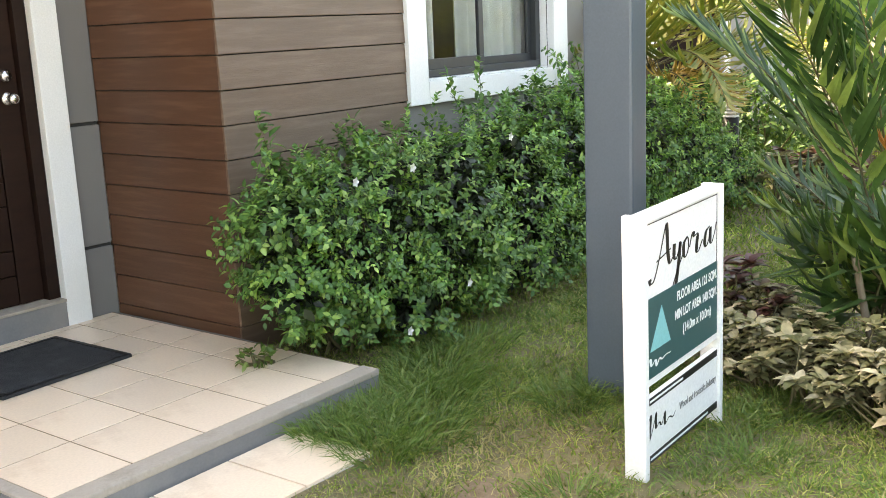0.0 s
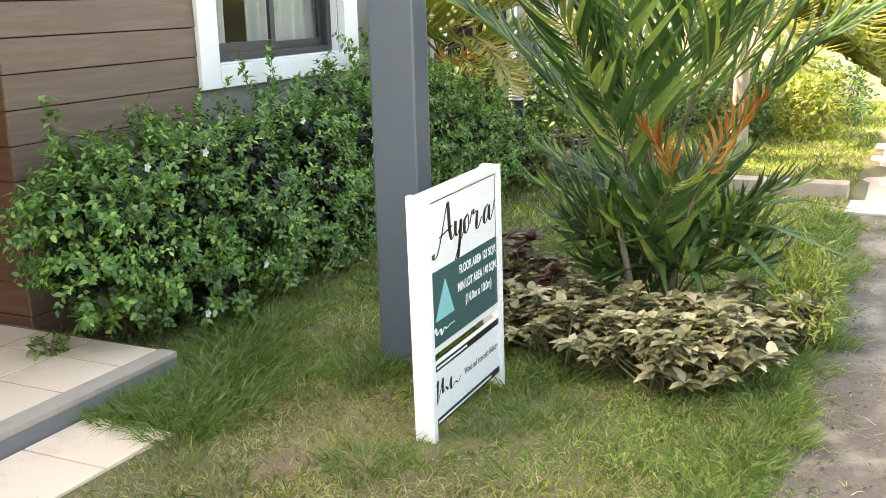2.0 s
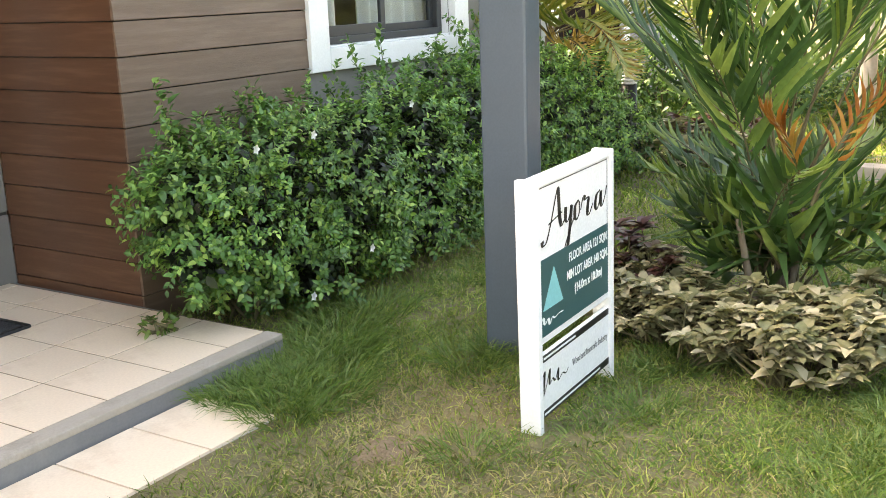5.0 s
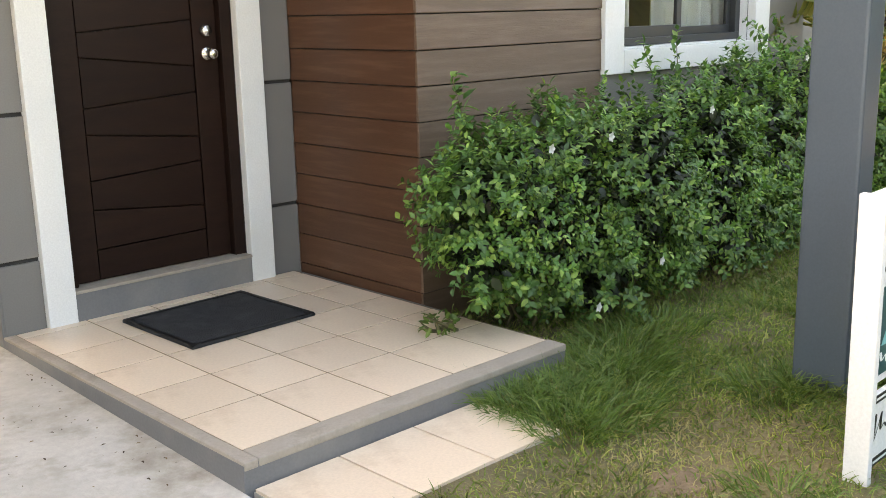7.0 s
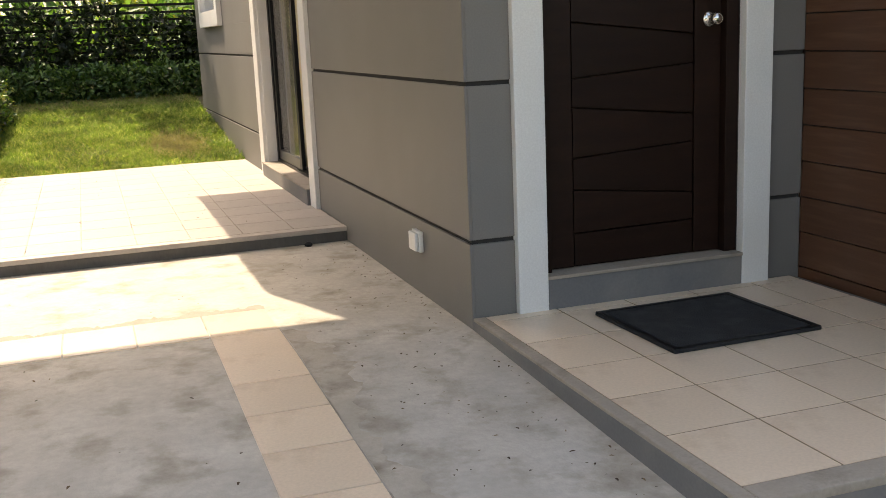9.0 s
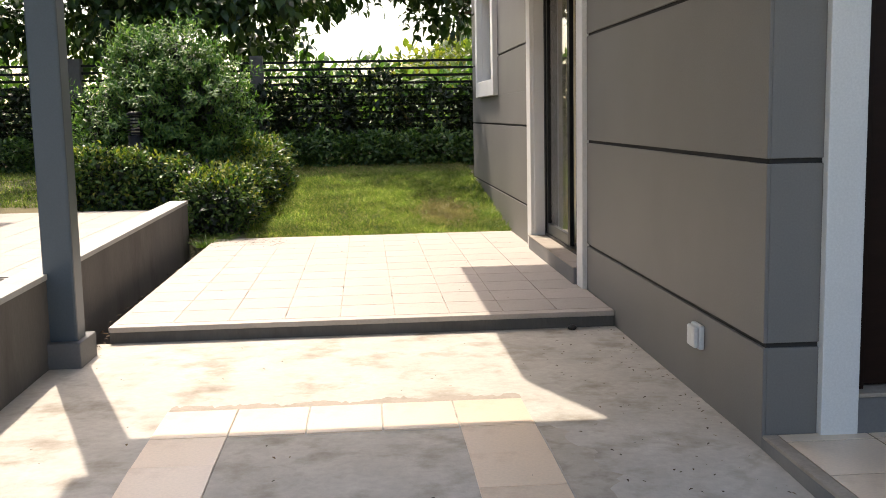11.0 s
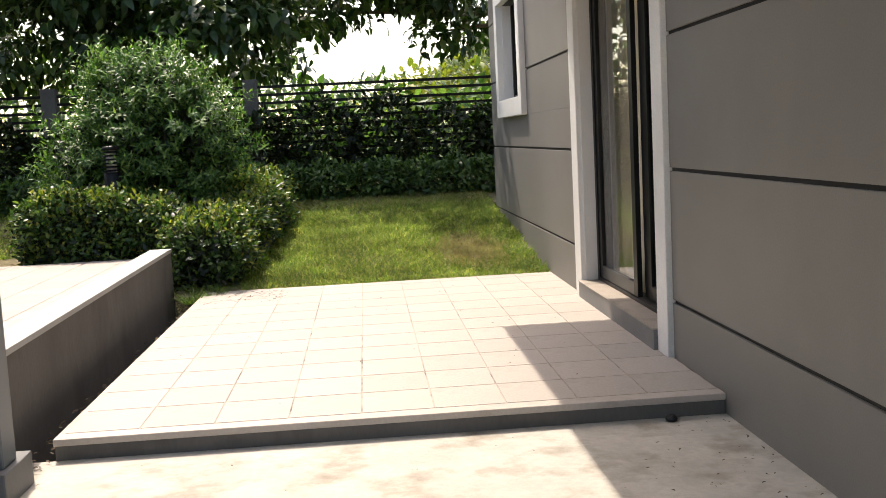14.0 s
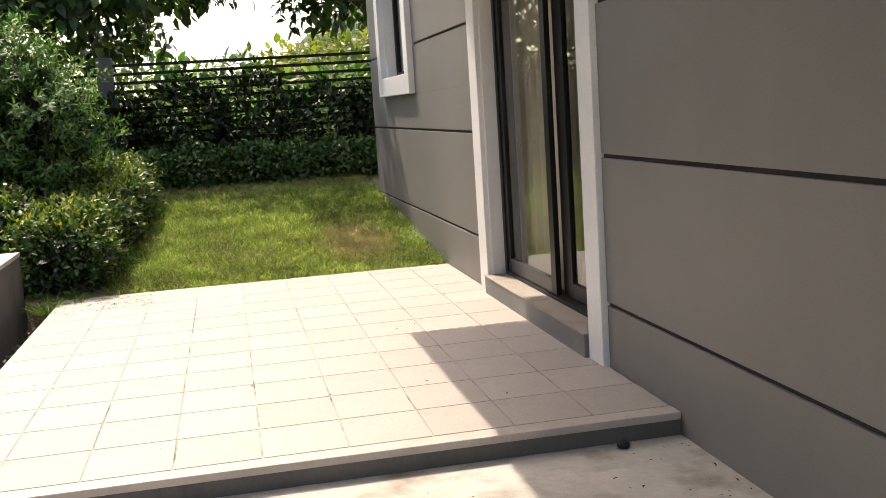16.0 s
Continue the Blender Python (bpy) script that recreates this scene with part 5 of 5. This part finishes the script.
def worn(x, y):
    """Where the lawn is dry: broad uneven patches."""
    dry = np.exp(-((x - 1.45) / 0.55) ** 2 - ((y + 2.75) / 0.3) ** 2) + 0.8 * np.exp(-((x - 0.95) / 0.4) ** 2 - ((y + 3.2) / 0.35) ** 2)
    return 0.6 * dry + 0.45 + 0.22 * np.sin(x * 2.3 + 0.6 * np.sin(y * 3)) + 0.25 * np.sin(y * 3.1 + 1.2 * np.sin(x * 1.7))


turf("grass", 0.05, 4.6, -4.85, -1.0, 135000, 0.072, 0.0058, L_GRASS, "short patchy lawn grass in front of the house", lambda x, y: lawn_front(x, y) & (RNG.uniform(0, 1, len(x)) > 0.85 * worn(x, y)), lean=0.7)
turf("dry_grass", 0.05, 4.6, -4.85, -1.0, 95000, 0.058, 0.0048, L_STRAW, "dry straw coloured grass in the worn lawn", lambda x, y: lawn_front(x, y) & (RNG.uniform(0, 1, len(x)) < worn(x, y)), lean=0.9)
turf("dry_grass", 0.3, 6.0, -4.75, -4.1, 9000, 0.06, 0.0035, L_STRAW, "dry creeping grass dying out over the path", lambda x, y: y > path_edge(x) - RNG.exponential(0.13, len(x)), lean=1.6, follow=lambda x, y: -0.07 + 0 * x)
turf("grass", 4.6, 14, -4.2, 0.3, 40000, 0.09, 0.013, L_GRASS, "lawn grass further along the fronts", lambda x, y: (y < -1.0) | (x > 5.4))
turf("grass", -2.9, -0.02, 6.2, 11.0, 80000, 0.085, 0.008, L_GRASS, "bright green back lawn", lambda x, y: ~((x < -2.5) & (y < 7.2)) & (((x + 0.55) / 0.42) ** 2 + ((y - 7.3) / 0.85) ** 2 > RNG.uniform(0.2, 1.3, len(x))))
turf("dry_grass", -2.7, -0.02, 6.2, 10.9, 60000, 0.055, 0.005, L_STRAW, "dry yellow blades in the back lawn", lambda x, y: ~((x < -2.5) & (y < 7.2)) & (RNG.uniform(0, 1, len(x)) < worn(x * 1.5, y * 1.3)), lean=0.8)
turf("dry_grass", -1.05, -0.1, 6.4, 8.3, 11000, 0.075, 0.006, L_STRAW, "dry brown patch in the back lawn", lambda x, y: ((x + 0.55) / 0.42) ** 2 + ((y - 7.3) / 0.85) ** 2 < RNG.uniform(0.3, 1.2, len(x)), lean=0.9)
turf("dry_grass", -2.6, -0.05, 9.9, 10.7, 12000, 0.09, 0.006, L_STRAW, "dry grass strip along the hedge foot", lambda x, y: y > 0, lean=0.8)
turf("grass", -9, -3.0, 7.4, 10.9, 32000, 0.075, 0.01, L_GRASS, "lawn of the next plot", lambda x, y: x > -9)


def tufts(name, centres, each, length, leaf, label):
    V = []
    for cx, cy, r in centres:
        n = each
        a, d = RNG.uniform(0, 6.28, n), r * np.sqrt(RNG.uniform(0, 1, n))
        x, y = cx + d * np.cos(a), cy + d * np.sin(a)
        out = np.stack([np.cos(a) * 0.6, np.sin(a) * 0.6, np.ones(n)], 1) + RNG.normal(size=(n, 3)) * 0.25
        bend = np.stack([np.cos(a) * 0.4, np.sin(a) * 0.4, -0.3 * np.ones(n)], 1) + RNG.normal(size=(n, 3)) * 0.15
        V.append(blades(np.stack([x, y, np.maximum(ground_z(x + 3 * (x < 0), y), -0.085) - 0.01], 1), out, bend, length * RNG.uniform(0.5, 1.25, n), 0.005 * RNG.uniform(0.7, 1.3, n)))
    return tagged(link_mesh(name, raw_mesh(name, *joined(*V)), leaf), label, "grass", kind="stuff")


tufts("long_grass", [(1.85, -1.95, 0.2), (1.75, -2.1, 0.16), (1.2, -2.12, 0.2), (1.1, -2.3, 0.15), (1.35, -2.05, 0.15), (2.1, -2.75, 0.16), (1.9, -2.65, 0.15), (2.25, -2.8, 0.14), (1.6, -1.98, 0.16), (2.05, -1.85, 0.2), (1.5, -2.2, 0.2), (1.12, -2.0, 0.12), (1.3, -2.3, 0.2), (2.3, -1.85, 0.2)], 420, 0.16, L_TUFT, "long green grass tufts at the porch and post")
many = [(float(x), float(y), float(r)) for x, y, r in zip(RNG.uniform(0.9, 4.6, 150), RNG.uniform(-4.45, -1.75, 150), RNG.uniform(0.05, 0.16, 150)) if lawn_front(np.array(x), np.array(y)) and worn(x, y) < 0.75]
tufts("long_grass", many, 120, 0.1, L_TUFT, "scattered green grass tufts across the lawn")
tufts("long_grass", [(x, y, 0.14) for x, y in ((1.62, -3.4), (2.0, -3.3), (1.12, -3.1), (2.2, -3.45), (1.75, -3.5), (2.45, -4.2), (2.7, -4.35), (3.1, -4.4), (2.2, -4.3), (3.6, -4.35), (4.0, -4.3))], 260, 0.12, L_TUFT, "uneven green grass tufts around the sign")
tufts("long_grass", [(0.3 + k * 0.085, float(path_edge(0.3 + k * 0.085)) + 0.06 + 0.08 * math.sin(k * 1.9), 0.1) for k in range(68)], 130, 0.1, L_TUFT, "ragged grass hanging over the path edge")
tufts("long_grass", [(x, float(path_edge(x)) - float(RNG.exponential(0.08)), 0.06) for x in RNG.uniform(0.4, 6.0, 80)], 40, 0.07, L_TUFT, "sparse grass spreading over the path")
tufts("long_grass", [(-2.8, 6.3, 0.1), (-2.7, 6.1, 0.08), (-2.84, 5.95, 0.07), (-0.1, 6.4, 0.1), (-0.1, 7.0, 0.12), (-0.1, 7.7, 0.12), (-0.12, 8.5, 0.12)], 140, 0.16, L_TUFT, "weedy grass tufts at the patio edge")


def litter(name, x0, x1, y0, y1, n, size, height, label, skew=1.0):
    """Dry leaf scraps lying on the paving."""
    x, y = x1 - (x1 - x0) * RNG.uniform(0, 1, n) ** skew, RNG.uniform(y0, y1, n)
    pos = np.stack([x, y, height(y) + 0.004], 1)
    way = np.stack([RNG.normal(size=n), RNG.normal(size=n), RNG.normal(size=n) * 0.12], 1)
    L = size * RNG.uniform(0.4, 1.5, n)
    return tagged(link_mesh(name, raw_mesh(name, *leaves(pos, way, np.tile([0, 0, 1.0], (n, 1)), L, L * 0.5)), L_SCRAP), label, "leaf litter", kind="stuff")


L_SCRAP = leaf_mat("dry_leaf_scrap", (0.05, 0.03, 0.018), (0.11, 0.07, 0.04), (0.25, 0.17, 0.09), rough=0.9, translucent=0.05)
on_drive = lambda y: np.interp(y, [p[0] for p in prof], [p[1] for p in prof])
litter("leaf_litter", -0.55, -0.03, -1.6, 2.1, 170, 0.013, on_drive, "dry leaf crumbs along the foot of the wall", 2.0)
litter("leaf_litter", -2.8, -0.1, -3.0, 2.1, 130, 0.014, on_drive, "scattered leaf crumbs on the driveway")
litter("leaf_litter", -2.85, -0.1, 2.3, 6.1, 60, 0.014, lambda y: PATIO + 0 * y, "few leaf crumbs on the patio tiles")
litter("leaf_litter", 0.3, 6.0, -6.0, -4.2, 3600, 0.016, lambda y: -0.073 + 0 * y, "dry leaves and twigs strewn over the path")

litter("leaf_litter", -2.75, -2.1, 5.5, 6.18, 120, 0.02, lambda y: PATIO + 0 * y, "dark leaf crumbs gathered in the patio corner")
litter("leaf_litter", -2.9, -2.79, 1.9, 6.1, 260, 0.03, lambda y: 0.01 + 0 * y, "dry leaves in the gap beside the low wall")
bm = bmesh.new()
bmesh.ops.create_circle(bm, cap_ends=True, segments=40, radius=0.13)
bmesh.ops.poke(bm, faces=bm.faces[:])
for v in bm.verts:
    r = v.co.length
    v.co = Vector((1.02 + v.co.x * (1.2 + 0.25 * math.sin(5 * math.atan2(v.co.y, v.co.x))), -2.82 + v.co.y, -0.035 if r < 0.01 else -0.065))
tagged(part("dirt_mound", bm, mat("bare_earth", (0.17, 0.12, 0.07), (0.25, 0.18, 0.11), 0.95, 8, 60, 0.9, 0.02), smooth=True), "small bare earth mound in the lawn", "dirt", kind="structure")

# rough cement laid along the far tile row
V, F = [], []
for i, x in enumerate(np.linspace(-2.2, -0.74, 90)):
    V += [(x, 0.755, 0.0045), (x, 0.82 + 0.015 * math.sin(i * 0.37) + RNG.normal() * 0.012, 0.0045)]
    if i:
        F.append((2 * i - 2, 2 * i, 2 * i + 1, 2 * i - 1))
tagged(link_mesh("mortar_strip", raw_mesh("mortar_strip", V, F), M_EDGE), "rough tan cement smeared along the tile row", "mortar", kind="structure")


V, F = [], []
for i, y in enumerate(np.linspace(-3.2, 0.36, 130)):
    z = drive_z(y) + 0.0035
    V += [(-0.735, y, z), (-0.735 + 0.1 + 0.05 * math.sin(i * 0.13) + 0.02 * math.sin(i * 0.71) + RNG.normal() * 0.008, y, z)]
    if i:
        F.append((2 * i - 2, 2 * i - 1, 2 * i + 1, 2 * i))
tagged(link_mesh("mortar_strip", raw_mesh("mortar_strip", V, F), mat("grey_brown_mortar", (0.4, 0.36, 0.3), (0.52, 0.47, 0.4), 0.85, 5, 40, 0.6, 0.005, stain=(0.2, 0.165, 0.12), amount=0.9, stain_scale=6)), "ragged strip of mortar beside the tile row", "mortar", kind="structure")

# ---- sign board ----
SY = -3.26


def stroke(name, pts, r, parent, material, y):
    """A written swash: a flat tapered ribbon along points of the board."""
    P = np.array(pts, float)
    u = np.linspace(0, 1, len(P) * 6)
    k = np.linspace(0, 1, len(P))
    c = np.stack([np.interp(u, k, P[:, 0]), np.interp(u, k, P[:, 1])], 1)
    for _ in range(6):
        c[1:-1] = (c[:-2] + c[1:-1] * 2 + c[2:]) / 4
    tg = unit(np.gradient(c, axis=0))
    w = r * (0.3 + 1.0 * np.abs(tg[:, 1:2]) ** 2 * (tg[:, 1:2] < 0) + 0.25 * np.abs(tg[:, 1:2]))
    nr = np.stack([-tg[:, 1], tg[:, 0]], 1)
    V = [(a[0], y, a[1]) for a in np.concatenate([c - nr * w, c + nr * w])]
    n = len(c)
    return link_mesh(name, raw_mesh(name, V, [(i, i + 1, n + i + 1, n + i) for i in range(n - 1)]), material, parent)


def words(text, x, z, size, parent, material, y, width=None, align="LEFT", name="lettering", bold=0.0):
    cu = bpy.data.curves.new(name, "FONT")
    cu.body, cu.size, cu.align_x, cu.extrude, cu.offset = text, size, align, 0.0004, bold
    tmp = bpy.data.objects.new("tmp", cu)
    scene.collection.objects.link(tmp)
    me = bpy.data.meshes.new_from_object(tmp.evaluated_get(bpy.context.evaluated_depsgraph_get()))
    bpy.data.objects.remove(tmp)
    n = len(me.vertices)
    co = np.empty(n * 3, np.float32)
    me.vertices.foreach_get("co", co)
    co = co.reshape(-1, 3)
    fit_x = (width / max(co[:, 0].max() - co[:, 0].min(), 1e-6)) if width else 1.0
    out = np.stack([x + co[:, 0] * fit_x, y - 0.0006 - co[:, 2], z + co[:, 1]], 1)
    me.vertices.foreach_set("co", out.astype(np.float32).ravel())
    me.update()
    return link_mesh(name, me, material, parent)


def sign_board():
    s = thing("sign_board", (1.675, SY, -0.07), "white standing sign board with dark teal property details", "sign")
    for x in (1.345, 1.975):
        part("leg", box(x, SY, -0.12, x + 0.03, SY + 0.08, 0.885, 0.004), M_SIGN, s)
    part("top_rail", box(1.375, SY + 0.003, 0.86, 1.975, SY + 0.06, 0.884, 0.003), M_SIGN, s)
    top = part("panel", box(1.3750, SY + 0.012, 0.295, 1.9750, SY + 0.03, 0.858, 0.002), M_SIGN, s)
    part("green_field", box(1.3861, SY + 0.009, 0.322, 1.9658, SY + 0.0118, 0.6, 0.0), M_TEAL, top, "dark teal printed field")
    y = SY + 0.0085
    for a in ((1.3861, 0.849, 1.9658, 0.852), (1.3861, 0.6, 1.3889, 0.849), (1.9630, 0.6, 1.9658, 0.849)):
        part("border_line", box(a[0], SY + 0.0105, a[1], a[2], SY + 0.0118, a[3]), M_INK, top)
    # the script heading as plain brush swashes
    dy = SY + 0.011
    strokes = [[(1.385, 0.665), (1.39, 0.645), (1.42, 0.65), (1.46, 0.71), (1.50, 0.79), (1.525, 0.835), (1.53, 0.80), (1.535, 0.72), (1.55, 0.68), (1.575, 0.70)], [(1.44, 0.712), (1.49, 0.722), (1.56, 0.735)],
               [(1.59, 0.745), (1.585, 0.70), (1.605, 0.685), (1.635, 0.72), (1.645, 0.75), (1.63, 0.68), (1.605, 0.60), (1.58, 0.565), (1.565, 0.585), (1.60, 0.63), (1.6621, 0.69)],
               [(1.70, 0.745), (1.672, 0.73), (1.67, 0.69), (1.69, 0.675), (1.715, 0.70), (1.715, 0.74), (1.70, 0.748)], [(1.725, 0.705), (1.748, 0.752), (1.762, 0.752), (1.765, 0.735), (1.79, 0.742), (1.802, 0.735), (1.79, 0.70), (1.79, 0.675), (1.808, 0.672), (1.845, 0.71)],
               [(1.915, 0.745), (1.88, 0.735), (1.862, 0.695), (1.88, 0.672), (1.91, 0.70), (1.925, 0.75), (1.918, 0.69), (1.935, 0.675), (1.97, 0.72), (1.98, 0.75)]]
    for p in strokes:
        stroke("swash", [(1.375 + (a - 1.35) * 0.926, b) for a, b in p], 0.008, top, M_INK, dy)
    words("FLOOR AREA 121 SQM.", 1.6111, 0.54, 0.046, top, M_PRINT, y, 0.345, bold=0.001)
    words("MIN LOT AREA 140 SQM.", 1.5926, 0.475, 0.046, top, M_PRINT, y, 0.365, bold=0.001)
    words("(14.0m x 10.0m)", 1.6574, 0.412, 0.046, top, M_PRINT, y, 0.245, bold=0.001)
    link_mesh("emblem", raw_mesh("emblem", [(1.40, y, 0.415), (1.56, y, 0.415), (1.49, y, 0.56), (1.45, y - 0.0006, 0.415), (1.51, y - 0.0006, 0.415), (1.485, y - 0.0006, 0.47)], [(0, 1, 2), (3, 4, 5)]), M_AQUA, top, "aqua triangular emblem")
    stroke("swash", [(1.375, 0.365), (1.40, 0.40), (1.41, 0.36), (1.44, 0.385), (1.45, 0.35), (1.47, 0.38), (1.49, 0.365), (1.52, 0.375), (1.56, 0.372)], 0.006, top, M_PRINT, y)
    low = part("panel", box(1.3750, SY + 0.012, 0.015, 1.9750, SY + 0.03, 0.255, 0.002), M_SIGN, s)
    for z0, z1 in ((0.228, 0.253), (0.018, 0.045)):
        part("black_bar", box(1.3796, SY + 0.0095, z0, 1.9704, SY + 0.0118, z1), M_INK, low, "black printed strip")
        part("fine_print", box(1.3982, SY + 0.0088, z0 + 0.009, 1.8843 if z0 < 0.1 else 1.6621, SY + 0.0094, z0 + 0.017), M_PRINT, low, "row of unreadable small print")
    stroke("swash", [(1.37, 0.12), (1.39, 0.17), (1.41, 0.20), (1.40, 0.14), (1.39, 0.09), (1.43, 0.15), (1.45, 0.2), (1.44, 0.12), (1.47, 0.15), (1.49, 0.12), (1.52, 0.18), (1.51, 0.11), (1.55, 0.14), (1.58, 0.12), (1.60, 0.14)], 0.005, low, M_INK, dy)
    words("Wood and Ironcrafts Industry", 1.6343, 0.13, 0.04, low, M_GREYPRINT, dy, 0.325)
    s.rotation_euler = (0, -0.022, 0)
    s.location.z -= 0.014
    return s


sign_board()

# ---- tiles ----
def tile_mesh(w, h, t=0.012):
    bm = box(0, 0, 0, w, h, t, 0.001)
    me = bpy.data.meshes.new("tile")
    bm.to_mesh(me)
    bm.free()
    return me


TILES = {}


def lay(parent, x, y, z, w, h, material, slope=0.0):
    key = (round(w, 3), round(h, 3), material.name)
    if key not in TILES:
        TILES[key] = tile_mesh(w, h)
        TILES[key].materials.append(material)
    ob = new("tile", TILES[key])
    ob.parent = parent
    ob.location = (x, y, z - 0.012)
    if slope:
        ob.rotation_euler = (slope, 0, 0)
    return ob


G = 0.008
part("grout_bed", box(0.05, -1.79, PORCH - 0.02, 1.575, 0.0, PORCH - 0.0025), M_GROUT, porch)
part("grout_bed", box(-2.745, 2.232, PATIO - 0.02, -0.003, 6.195, PATIO - 0.0025), M_PGROUT, patio)
rows_y = [-0.002, -0.085, -0.418, -0.751, -1.084, -1.416, -1.788]
for i in range(5):
    for y1, y0 in zip(rows_y, rows_y[1:]):
        x0 = 0.057 + i * TILE if i else 0.057
        lay(porch, x0, y0, PORCH, min(TILE, 1.57 - x0) - G, y1 - y0 - G, M_TILE)
for i in range(3):
    lay(tread, 0.032 + i * 0.34, -2.29, -0.045, 0.34 - G, 0.4, M_TILE)
slope = math.atan2(0.085, 3.0)
for x in (-1.03, -2.205):
    for j in range(22):
        y = 0.39 - (j + 1) * TILE
        if y + TILE < 0.1:
            lay(driveway, x, y, drive_z(y) + 0.007, 0.295 - G, TILE - G, M_TILE, slope)
        else:
            lay(driveway, x, y, 0.006, 0.295 - G, TILE - G, M_TILE)
for i in range(5):
    lay(driveway, -2.205 + i * 0.294, 0.39, 0.006, 0.294 - G, 0.36, M_TILE)
for i in range(9):
    for j in range(12):
        x0, y0 = -0.003 - (i + 1) * 0.305, 2.235 + j * 0.345
        w, h = 0.305 - 0.007, min(0.345, 6.2 - y0) - 0.007
        if w > 0.03 and h > 0.03:
            lay(patio, x0, y0, PATIO, w, h, M_PATIO)
for i in range(8):
    for j in range(13):
        x0, y0 = -5.645 + i * 0.31, 2.47 + j * 0.325
        lay(nb_patio, x0, y0, 0.338, 0.305, 0.32, M_PATIO)
